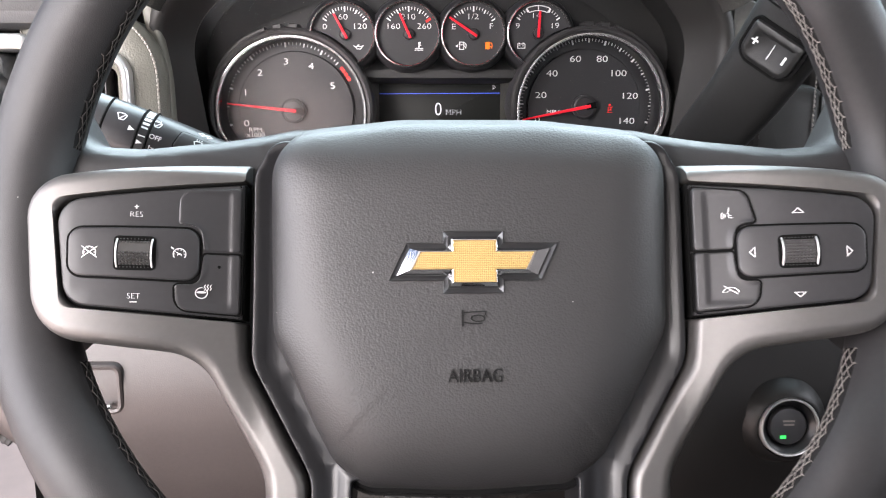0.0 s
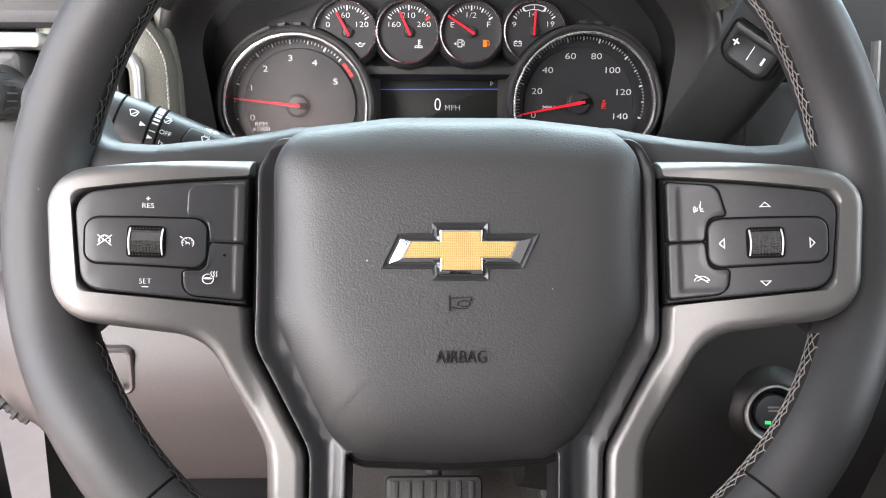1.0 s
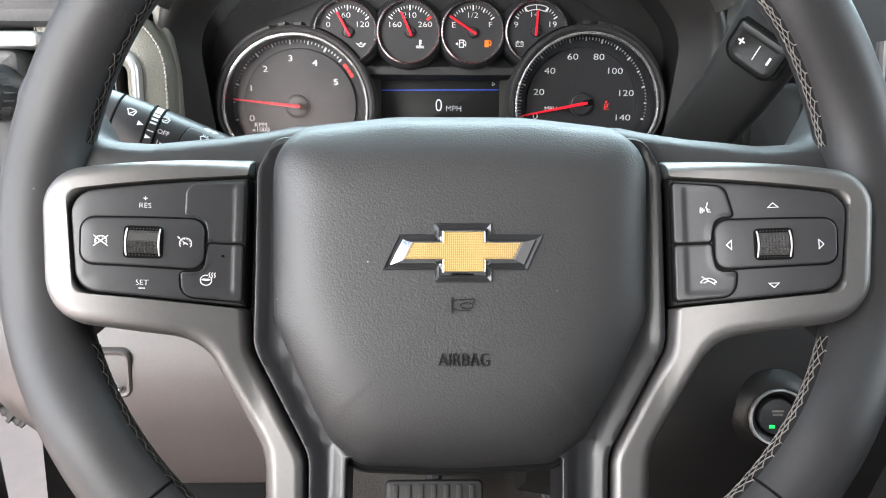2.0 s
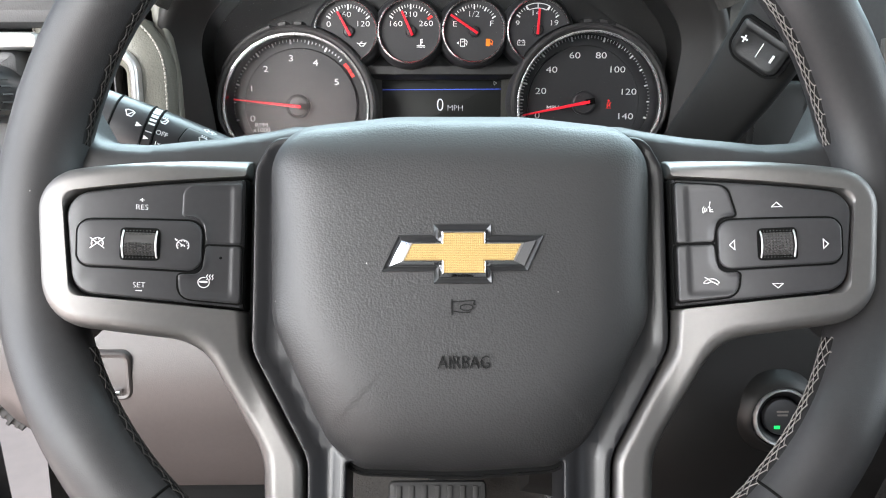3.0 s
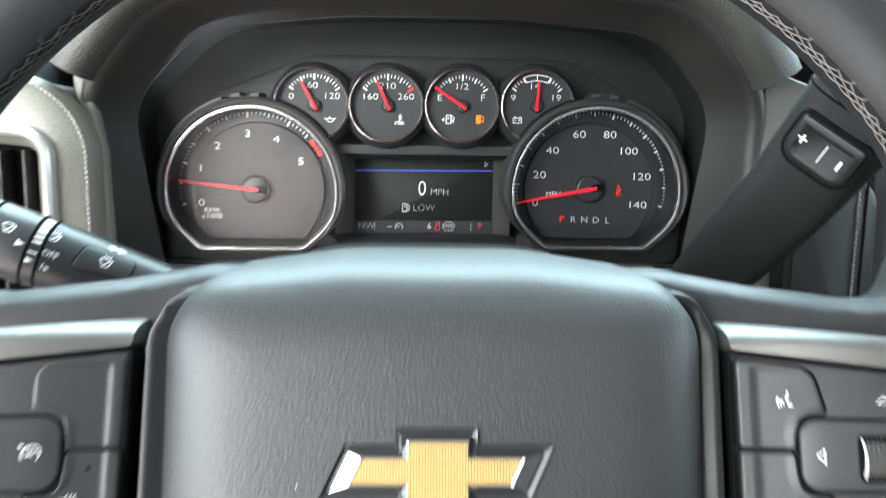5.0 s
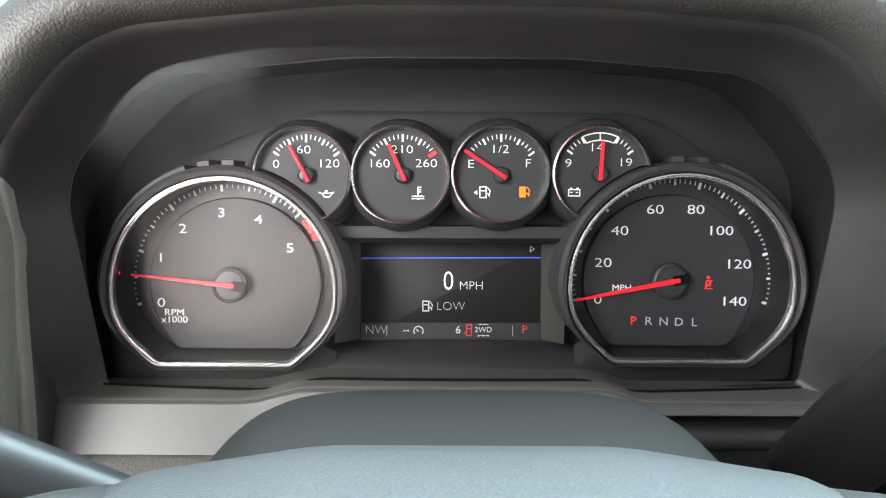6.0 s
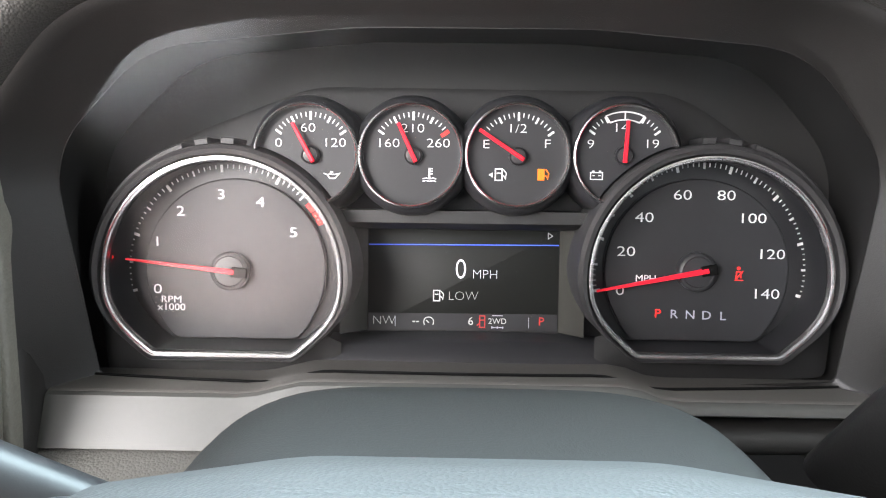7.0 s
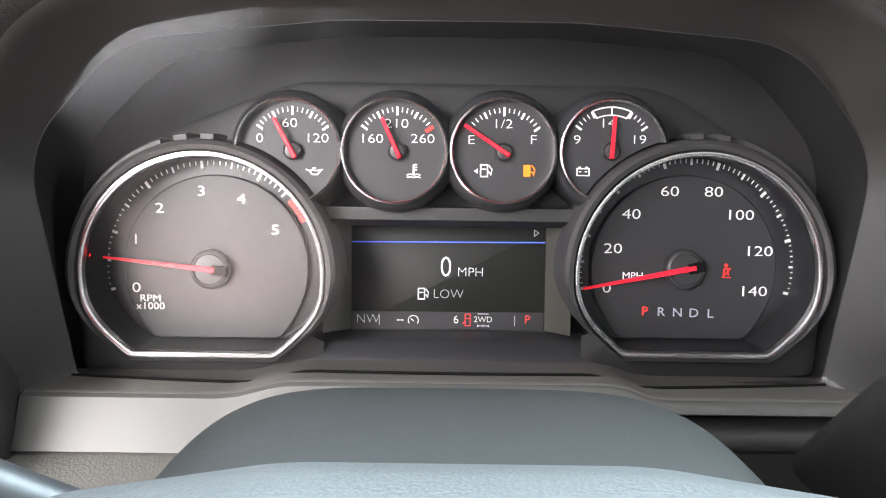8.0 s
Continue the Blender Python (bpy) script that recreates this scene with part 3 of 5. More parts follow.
def pad_button(c, s, y, name, parent, label="", hollow=False, seam=0.0007):
    """A key in its dark gap, with a rounded edge."""
    c = flip(c, s)
    part("gap", shape_plate(c, [(-seam, 0.0022), (-seam, 0.0002)], bend=on_face, seg=6), GAP, parent)
    layers = [(0, 0.0022), (0, y + 0.0005), (0.00025, y + 0.00015), (0.0008, y)]
    if hollow:
        bm = shape_plate(c, layers, bend=sunk, seg=6, step=0.0009)
    else:
        bm = shape_plate(c, layers, bend=on_face, seg=6)
    return part(name, bm, BUTTON, parent, label, sharp=50)


def roller(cx, cz, parent):
    """A knurled thumb roller between chrome cheeks in a dark slot."""
    y0, r, deep = 0.0, 0.0090, 0.0066
    slot = [(cx - 0.0073, cz - 0.0066, 0.0018), (cx + 0.0073, cz - 0.0066, 0.0018), (cx + 0.0073, cz + 0.0066, 0.0018), (cx - 0.0073, cz + 0.0066, 0.0018)]
    part("roller_slot", shape_plate(slot, [(0, 0.002), (0, -0.00125)], bend=on_face), GAP, parent)
    bm = tube([(cx - 0.0055, y0 + deep, cz), (cx + 0.0055, y0 + deep, cz)], r, sides=48)
    for k in range(9):
        for i in range(13):
            if cx < 0 and 7 <= i <= 9:
                continue
            a = radians(48 + 84 * i / 12)
            x = cx - 0.0049 + 0.0098 * k / 8
            c, d = Vector((0, -math.sin(a), -math.cos(a))), Vector((0, -math.cos(a), math.sin(a)))
            o = Vector((x, y0 + deep, cz))
            q = [bm.verts.new(o + c * (r - 0.0001) + Vector((dx * 0.0006, 0, 0)) + d * dz * 0.0005) for dx, dz in ((-1, -1), (1, -1), (1, 1), (-1, 1))]
            top = bm.verts.new(o + c * (r + 0.0008))
            for m in range(4):
                bm.faces.new((q[m], q[(m + 1) % 4], top))
    for v in bm.verts:
        v.co = on_face(v.co)
    part("thumb_roller", bm, ROLLER, parent, "knurled black thumb roller", sharp=8)
    for sx in (-1, 1):
        pts = [Vector((cx + sx * 0.0061, y0 + deep - (r + 0.0003) * math.sin(a), cz - (r + 0.0003) * math.cos(a))) for a in (radians(50 + 5 * k) for k in range(17))]
        part("roller_cheek", tube([on_face(p) for p in pts], 0.00038, sides=8), BRIGHT, parent, "chrome cheek")


def arc(cx, cz, r, a0, a1, n=12):
    return [(cx + r * math.cos(radians(a0 + (a1 - a0) * i / (n - 1))), cz + r * math.sin(radians(a0 + (a1 - a0) * i / (n - 1)))) for i in range(n)]


SMALL = 0.72


def scaled(maker):
    """A sign drawn smaller about its centre."""
    def made(cx, cz, y, *more):
        bm = maker(0.0, 0.0, y, *more)
        for v in bm.verts:
            v.co = on_face(Vector((cx + v.co.x * SMALL, v.co.y, cz + v.co.z * SMALL)))
        return bm
    return made


@scaled
def sign_cruise(cx, cz, y, cancel):
    bm = stroke(arc(cx, cz, 0.0031, -40, 220, 18), 0.00033, y)
    for a in (0, 36, 72, 108, 144, 180):
        stroke([(cx + 0.0021 * math.cos(radians(a)), cz + 0.0021 * math.sin(radians(a))), (cx + 0.0028 * math.cos(radians(a)), cz + 0.0028 * math.sin(radians(a)))], 0.00032, y, bm)
    stroke(arc(cx, cz - 0.0006, 0.0009, 200, -20, 8), 0.00032, y, bm)
    stroke([(cx + 0.0002, cz - 0.0004), (cx - 0.0014, cz + 0.0010)], 0.00035, y - 0.00005, bm)
    if cancel:
        stroke([(cx - 0.0038, cz - 0.0028), (cx + 0.0038, cz + 0.0032)], 0.00032, y - 0.0001, bm)
        stroke([(cx + 0.0038, cz - 0.0028), (cx - 0.0038, cz + 0.0032)], 0.00032, y - 0.00015, bm)
    else:
        stroke([(cx - 0.0040, cz + 0.0036), (cx - 0.0028, cz + 0.0026)], 0.0006, y - 0.0001, bm)
    return bm


@scaled
def sign_heated(cx, cz, y):
    bm = stroke(arc(cx, cz, 0.0029, 70, 400, 20), 0.00035, y)
    fill(rounded([(cx - 0.0028, cz + 0.0002, 0.0002), (cx - 0.0012, cz + 0.0009, 0.0004), (cx + 0.0012, cz + 0.0009, 0.0004), (cx + 0.0028, cz + 0.0002, 0.0002), (cx + 0.0008, cz - 0.0002, 0.0004), (cx - 0.0008, cz - 0.0002, 0.0004)], 3), y - 0.00005, bm)
    for k in range(3):
        x = cx + 0.0014 + k * 0.0014
        stroke([(x, cz + 0.0014), (x + 0.0006, cz + 0.0024), (x, cz + 0.0034), (x + 0.0006, cz + 0.0046)], 0.00032, y - 0.0001, bm)
    return bm


@scaled
def sign_voice(cx, cz, y):
    bm = stroke([(cx + 0.0012, cz + 0.0036), (cx + 0.0010, cz + 0.0016), (cx + 0.0003, cz + 0.0004), (cx + 0.0011, cz + 0.0001), (cx + 0.0009, cz - 0.0010), (cx + 0.0012, cz - 0.0022), (cx + 0.0028, cz - 0.0023)], 0.00032, y)
    stroke([(cx + 0.0009, cz - 0.0009), (cx + 0.0024, cz - 0.0010)], 0.00032, y - 0.00005, bm)
    for k in range(3):
        stroke(arc(cx + 0.0006, cz - 0.0010, 0.0013 + 0.0010 * k, 145, 215, 6), 0.00032, y - 0.00005, bm)
    return bm


@scaled
def sign_hangup(cx, cz, y):
    top, low = arc(cx, cz - 0.0030, 0.0046, 32, 148, 10), arc(cx, cz - 0.0030, 0.0028, 140, 40, 8)
    bm = stroke([(cx + 0.0039, cz - 0.0010)] + top + [(cx - 0.0039, cz - 0.0010), (cx - 0.0021, cz - 0.0012)] + low + [(cx + 0.0021, cz - 0.0012)], 0.00032, y, closed=True)
    stroke([(cx - 0.0034, cz + 0.0026), (cx + 0.0034, cz - 0.0022)], 0.00032, y - 0.0001, bm)
    return bm


@scaled
def sign_arrow(cx, cz, y, turn):
    pts = []
    for px, pz in ((-0.0027, -0.0012), (0.0027, -0.0012), (0, 0.0014)):
        a = radians(turn)
        pts.append((cx + px * math.cos(a) - pz * math.sin(a), cz + px * math.sin(a) + pz * math.cos(a)))
    return stroke(pts, 0.00034, y, closed=True)


for s in (1, -1):
    e = TRIM_END[s]
    k = e - 0.0013
    w = [1, 1, 1, 1, 1, 0.22, 0.75, 0.75, 0.6] + [0.06] * 4
    if s == -1:
        w = [w[(11 - i) % 13] for i in range(13)]
    t = part("spoke_trim", shape_plate(flip(trim_out(e), s), [(0.001, 0.026), (0, 0.020), (0, 0.0075), (0.0004, 0.0048), (0.0014, 0.0024), (0.0028, 0.0010), (0.0044, 0.0002), (0.0056, 0.0), (0.0066, 0.0)], bend=on_spoke, seg=10, cuts=8, step=0.004, weights=w), SILVER, wheel, "satin silver spoke trim", sharp=50)
    base = slab(panel_out(e - 0.0002), 0.014, 0.0026, GAP, "switch_panel", wheel, s, 0.0006, "black switch panel with white signs")
    main = panel_out(e - 0.0002, 0.0007)
    main = main if s == 1 else mirrored(main)
    part("panel_face", plate(main, [(0, 0.003), (0, 0.0012), (0.0004, 0.0007), (0.0010, 0.0005)], first=False, bend=on_face), BUTTON, base)
    rocker = [(-0.1074, 0.0160, 0.005), (-0.1535, 0.0152, 0.005), (-0.1530, -0.0028, 0.005), (-0.1074, -0.0046, 0.005)]
    r = pad_button(rocker, s, -0.0008, "rocker_key", base, "black rocker key", seam=0.0009)
    if s == 1:
        low = [(k, 0.0062, 0.0004), (-0.1058, 0.0062, 0.0004), (-0.1072, -0.0058, 0.004), (-0.1160, -0.0060, 0.0015), (-0.1155, -0.0158, 0.006), (k, -0.0178, 0.0004)]
        up = [(k, 0.0335, 0.0004), (-0.1150, 0.0310, 0.005), (-0.1152, 0.0178, 0.0015), (-0.1072, 0.0174, 0.005), (-0.1058, 0.0072, 0.0006), (k, 0.0072, 0.0004)]
        pad_button(low, s, -0.0009, "heat_key", base, "black key with heated wheel sign", hollow=True)
        part("blank_field", shape_plate(up, [(0, 0.0012), (0, -0.0004), (0.0004, -0.0008), (0.0010, -0.0009)], bend=sunk, seg=6, step=0.0009), BUTTON, base, sharp=50)
        roller(-0.1297, 0.0057, base)
        part("sign", sign_cruise(-0.1455, 0.0058, -0.0010, True), PRINT, base, "white cruise cancel sign")
        part("sign", sign_cruise(-0.1142, 0.0058, -0.0010, False), PRINT, base, "white cruise sign")
        part("sign", letters("RES", -0.1300, 0.0209, 0.0003, 0.0031, bend=on_face, bold=-0.00008), PRINT, base, "white RES lettering")
        part("sign", letters("+", -0.1300, 0.0238, 0.0003, 0.0032, bend=on_face), PRINT, base)
        part("sign", letters("SET", -0.1300, -0.0107, 0.0003, 0.0031, bend=on_face, bold=-0.00008), PRINT, base, "white SET lettering")
        part("sign", stroke([(-0.1312, -0.0129), (-0.1288, -0.0129)], 0.0003, 0.0003, bend=on_face), PRINT, base)
        part("sign", sign_heated(-0.1062, -0.0092, -0.0010), PRINT, base, "white heated wheel sign")
        part("microphone_hole", fill(circle(-0.1003, 0.0012, 0.0006, 10), -0.0004, bend=on_face), GAP, base)
    else:
        up = [(k, 0.0335, 0.0004), (-0.1115, 0.0305, 0.005), (-0.1145, 0.0176, 0.0012), (-0.1074, 0.0174, 0.005), (-0.1058, 0.0072, 0.0006), (k, 0.0072, 0.0004)]
        low = [(k, 0.0062, 0.0004), (-0.1058, 0.0062, 0.0004), (-0.1072, -0.0058, 0.004), (-0.1150, -0.0060, 0.0012), (-0.1140, -0.0158, 0.006), (k, -0.0178, 0.0004)]
        pad_button(up, s, -0.0009, "voice_key", base, "black key with voice sign", hollow=True)
        pad_button(low, s, -0.0009, "hang_up_key", base, "black key with hang-up sign", hollow=True)
        roller(0.1287, 0.0052, base)
        part("sign", sign_voice(0.1040, 0.0215, -0.0010), PRINT, base, "white voice sign")
        part("sign", sign_hangup(0.1041, -0.0095, -0.0010), PRINT, base, "white hang-up sign")
        part("sign", sign_arrow(0.1297, 0.0216, 0.0003, 0), PRINT, base, "white arrow")
        part("sign", sign_arrow(0.1287, -0.0118, 0.0003, 180), PRINT, base, "white arrow")
        part("sign", sign_arrow(0.1123, 0.0054, -0.0010, 90), PRINT, base, "white arrow")
        part("sign", sign_arrow(0.1468, 0.0047, -0.0010, -90), PRINT, base, "white arrow")


# ---- instrument cluster ----
cluster = thing("instrument_cluster", DASH, "instrument cluster with two chrome-ringed dials, four small gauges and a display", "instrument cluster")
lens_corners = [(-0.1768, -0.0385, 0.004), (-0.105, -0.0410, 0.03), (-0.066, -0.0335, 0.03), (0.062, -0.0325, 0.03), (0.10, -0.0395, 0.03), (0.1732, -0.0358, 0.004), (0.1805, 0.066, 0.045), (0.140, 0.1125, 0.055), (0.05, 0.1200, 0.2), (-0.05, 0.1200, 0.2), (-0.139, 0.1115, 0.055), (-0.1860, 0.066, 0.045)]
lens_out = shape(lens_corners, 0, 8, 6)
part("back_plate", plate(inset(lens_out, -0.010), [(0, 0.030), (0, 0.020)]), BACK, cluster, "black cluster back")
facia_out = rounded([(-0.172, -0.036, 0.01), (0.168, -0.034, 0.01), (0.168, 0.060, 0.05), (0.105, 0.103, 0.06), (-0.08, 0.104, 0.06), (-0.168, 0.070, 0.05)], 8, 0.01)
facia = part("facia", plate(facia_out, [(0, 0.020), (0, 0.0135), (0.003, 0.0125)]), FACIA, cluster, "matt black facia")


def dial_outline(cx, cz, r, flat):
    """A circle that draws in towards a level foot with tight corners."""
    o = []
    for k in range(92):
        a = -48 + 276 * k / 91
        low = max(-a, a - 180, 0.0)
        q = r * (1 - 0.106 * smooth(8, 48, low))
        o.append(Vector((cx + q * math.cos(radians(a)), max(flat + 0.0006, cz + q * math.sin(radians(a))))))
    x = o[0].x - cx
    return o + [Vector((cx - x + 0.0016, flat)), Vector((cx - x + 0.0040, flat)), Vector((cx, flat)), Vector((cx + x - 0.0040, flat)), Vector((cx + x - 0.0016, flat))]


def face_outline(cx, cz, r, flat):
    """A circle with a level foot and soft corners."""
    o = circle(cx, cz, r, 64, -30, 210)
    w = o[0].x - cx
    return o + [Vector((cx - w * s, o[0].y + (flat - o[0].y) * t)) for s, t in ((0.93, 0.42), (0.86, 0.74), (0.79, 0.94), (0.72, 1.0), (-0.72, 1.0), (-0.79, 0.94), (-0.86, 0.74), (-0.93, 0.42))]


def reach(o, c, v):
    """How far the outline o lies from c in the direction v."""
    far = 0.0
    for a, b in zip(o, o[1:] + o[:1]):
        e, w = b - a, a - c
        den = v.x * e.y - v.y * e.x
        if abs(den) > 1e-12:
            k, u = (w.x * e.y - w.y * e.x) / den, (w.x * v.y - w.y * v.x) / den
            if -1e-6 <= u <= 1.000001:
                far = max(far, k)
    return far


def shifted(o, dx, dz):
    return [p + Vector((dx, dz)) for p in o]


def needle(cx, cz, tip, tail, y, w0, w1, parent, label="red needle"):
    a = Vector(tip) - Vector((cx, cz))
    d = a.normalized()
    s = Vector((-d.y, d.x))
    t = Vector((cx, cz)) - d * tail
    o = [Vector(tip) + s * w1, Vector(tip) - s * w1, t - s * w0, t + s * w0]
    return part("needle", plate(o, [(0, y + 0.0016), (0, y + 0.0005), (min(w0, w1) * 0.5, y)]), NEEDLE, parent, label, sharp=20)


def hub_cap(cx, cz, r, y, parent, depth=0.006):
    o = circle(cx, cz, r, 32)
    part("needle_hub", plate(o, [(0, y + depth), (0, y + 0.001), (0.0006, y + 0.0003), (r * 0.18, y), (r * 0.24, y + 0.0006), (r * 0.5, y + 0.0004)]), GLOSSY, parent, "round black needle hub")


def hub_bar(cx, cz, tip, r, y, parent):
    a = (Vector(tip) - Vector((cx, cz))).normalized()
    s = Vector((-a.y, a.x)) * r * 0.26
    o = [Vector((cx, cz)) - a * r * 0.15 + s, Vector((cx, cz)) - a * r * 0.15 - s, Vector((cx, cz)) - a * r * 0.95 - s, Vector((cx, cz)) - a * r * 0.95 + s]
    part("hub_bar", plate(o, [(0, y + 0.003), (0, y - 0.0006), (0.0003, y - 0.0009)]), GAP, parent, "black bar behind the needle")


def radial_ticks(cx, cz, angles, r0, r1, w, y, bm=None):
    bm = bm or bmesh.new()
    for a in angles:
        c, s = math.cos(radians(a)), math.sin(radians(a))
        stroke([(cx + r0 * c, cz + r0 * s), (cx + r1 * c, cz + r1 * s)], w, y, bm)
    return bm


def main_dial(name, cx, cz, dx, label):
    """A deep bowl: collar, chrome ring, sloping wall, tick ring and raised dial face; dx is the inward shift of the deep parts."""
    R = 0.0582
    ring = dial_outline(cx, cz, R, -0.0282 + (cz - 0.0105))
    def collar(w):
        return [p.lerp(q, 0.30 + 0.70 * max(0.0, min(1.0, (p.y - cz + 0.030) / 0.030))) for p, q in zip(ring, inset(ring, -w))]

    d = part(name, band([(collar(0.0064), 0.016), (collar(0.0060), -0.019), (collar(0.0050), -0.0235), (collar(0.0030), -0.0250), (inset(ring, -0.0008), -0.0240), (inset(ring, -0.0003), -0.020)]), PLASTIC, cluster, label)
    part("chrome_ring", band([(inset(ring, -0.0003), -0.018), (inset(ring, -0.0002), -0.0222), (inset(ring, 0.0003), -0.0232), (inset(ring, 0.0010), -0.0233), (inset(ring, 0.0014), -0.0220), (inset(ring, 0.0017), -0.0216), (inset(ring, 0.0020), -0.0222), (inset(ring, 0.0024), -0.0219), (inset(ring, 0.0027), -0.018)]), RINGCHROME, d, "chrome ring", sharp=30)
    deep = shifted(ring, dx, 0.0015)
    # skirt from the collar out to the edge of the bay
    bm = bmesh.new()
    mid, grid = Vector((cx, cz)), []
    for k in range(97):
        a = radians(-150 + 165 * k / 96 if cx > 0 else 165 + 165 * k / 96)
        v = Vector((math.cos(a), math.sin(a)))
        p = mid + v * (reach(ring, mid, v) + 0.0015)
        out = reach(lens_out, mid, v) + 0.001
        if v.x * cx < 0:
            out = min(out, (abs(cx) - 0.062) / abs(v.x))
        q = mid + v * max(out, (p - mid).length + 0.0005)
        grid.append([bm.verts.new((p.x + (q.x - p.x) * t, -0.0165 + 0.0035 * t, p.y + (q.y - p.y) * t)) for t in (0, 0.5, 1)])
    for g0, g1 in zip(grid, grid[1:]):
        for k in range(2):
            bm.faces.new((g0[k], g0[k + 1], g1[k + 1], g1[k]))
    part("skirt", bm, FACIA, d, "flat black skirt")
    part("bowl", band([(inset(ring, 0.0028), -0.0185), (inset(deep, 0.0026), 0.0045), (inset(deep, 0.0030), 0.0060)]), DIALBOWL, d, "dark sloping bowl")
    part("tick_ring", plate(inset(deep, 0.0022), [(0, 0.0085), (0, 0.0045)]), DIALBOWL, d)
    part("dial_face", plate(face_outline(cx + dx, cz + 0.0015, R - 0.0122, -0.0236 + (cz - 0.0105)), [(0, 0.005), (0, 0.0012), (0.0006, 0.0006)]), DIAL, d, "matt black dial face")
    flip_a = (lambda a: a) if dx > 0 else (lambda a: 180 - a)
    for a0, a1, w in ((84, 90, 0.0034), (95, 101, 0.0034), (106, 152, 0.0030)):
        lo = [Vector((cx + (R + 0.0052) * math.cos(radians(flip_a(a0 + (a1 - a0) * k / 12))), cz + (R + 0.0052) * math.sin(radians(flip_a(a0 + (a1 - a0) * k / 12))))) for k in range(13)]
        hi = [p + (p - Vector((cx, cz))).normalized() * w * (1 - 0.55 * k / 12 * (a1 - a0 > 20)) for k, p in enumerate(lo)]
        part("collar_rib", plate(lo + hi[::-1], [(0, 0.0), (0, -0.0205), (0.0005, -0.0212)]), PLASTIC, d, "raised rib on the collar")
    return d


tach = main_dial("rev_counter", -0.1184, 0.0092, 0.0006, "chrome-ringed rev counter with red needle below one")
cx, cz = -0.1197, 0.0102
R1 = 0.0534
hx = -0.1212
deg = lambda v: 193 - 32.8 * v
bm = radial_ticks(hx, cz, [deg(i) for i in range(5)], R1 - 0.0038, R1, 0.0014, 0.0040)
radial_ticks(hx, cz, [deg(i + 0.5) for i in range(5)], R1 - 0.0030, R1, 0.0009, 0.0040, bm)
radial_ticks(hx, cz, [deg(i / 10) for i in range(46) if i % 5], R1 - 0.0020, R1, 0.0005, 0.0040, bm)
part("ticks", bm, DIALPRINT, tach, "white tick marks")
bm = bmesh.new()
for a0, a1 in ((4.64, 4.80), (4.83, 4.91), (4.94, 5.06)):
    stroke(arc(hx, cz, R1 - 0.0014, deg(a0), deg(a1), 5), 0.0026, 0.0040, bm)
part("red_zone", bm, RED_LIGHT, tach, "red zone marks")
for text, x, z in (("0", -0.1576, 0.0), ("1", -0.1574, 0.0242), ("2", -0.1454, 0.0397), ("3", -0.1246, 0.0483), ("4", -0.1049, 0.0447), ("5", -0.0882, 0.0296)):
    part("numeral", letters(text, x, z, 0.0002, 0.0071, wide=1.36, bold=-0.00005), DIALPRINT, tach)
part("lettering", letters("RPM", -0.1507, -0.0052, 0.0002, 0.0050, wide=1.15), DIALPRINT, tach)
part("lettering", letters("x1000", -0.1507, -0.0091, 0.0002, 0.0050, wide=1.15), DIALPRINT, tach)
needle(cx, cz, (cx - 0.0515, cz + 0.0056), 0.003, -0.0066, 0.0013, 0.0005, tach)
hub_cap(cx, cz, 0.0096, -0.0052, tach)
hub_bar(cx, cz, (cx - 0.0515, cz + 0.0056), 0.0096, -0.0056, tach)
part("warning_lamp", fill(circle(-0.1735, 0.0178, 0.0010, 10), -0.0165), RED_LIGHT, tach, "small red lamp")

speedo = main_dial("speedometer", 0.1148, 0.0118, -0.0006, "chrome-ringed speedometer with red needle at zero")
cx, cz = 0.1137, 0.0132
deg2 = lambda v: 192 - 205.7 * v / 140
hx, R1 = 0.1165, 0.0543
bm = radial_ticks(hx, cz, [deg2(i) for i in range(0, 141, 20)], R1 - 0.0038, R1, 0.0014, 0.0040)
radial_ticks(hx, cz, [deg2(i) for i in range(10, 140, 20)], R1 - 0.0032, R1, 0.0011, 0.0040, bm)
radial_ticks(hx, cz, [deg2(i) for i in range(2, 140, 2) if i % 10], R1 - 0.0022, R1, 0.0005, 0.0040, bm)
part("ticks", bm, DIALPRINT, speedo, "white tick marks")
for text, x, z in (("0", 0.0764, 0.0028), ("20", 0.0789, 0.0225), ("40", 0.0875, 0.0396), ("60", 0.1060, 0.0510), ("80", 0.1276, 0.0510), ("100", 0.1409, 0.0398), ("120", 0.1509, 0.0220), ("140", 0.1490, 0.0020)):
    part("numeral", letters(text, x, z, 0.0002, 0.0071, wide=1.36, bold=-0.00005), DIALPRINT, speedo)
part("lettering", letters("MPH", 0.0891, 0.0091, 0.0002, 0.0048, wide=1.1), DIALPRINT, speedo)
for i, text in enumerate("PRNDL"):
    part("gear_letter", letters(text, 0.0956 + 0.00815 * i, -0.0086 - 0.0002 * i, 0.0002, 0.0062, wide=1.1), RED_LIGHT if i == 0 else LIT_DIM, speedo, "lit red letter" if i == 0 else "")
needle(cx, cz, (cx - 0.0500, cz - 0.0100), 0.005, -0.0066, 0.0014, 0.0006, speedo)
hub_cap(cx, cz, 0.0096, -0.0052, speedo)
hub_bar(cx, cz, (cx - 0.0500, cz - 0.0100), 0.0096, -0.0056, speedo)
bm = fill(circle(0.1352, 0.0150, 0.0009, 10), 0.0002)
stroke([(0.1340, 0.0100), (0.1342, 0.0132), (0.1362, 0.0132), (0.1364, 0.0100)], 0.0005, 0.0002, bm)
stroke([(0.1338, 0.0094), (0.1374, 0.0136)], 0.0005, 0.0001, bm)
stroke([(0.1332, 0.0090), (0.1376, 0.0090)], 0.0004, 0.0002, bm)
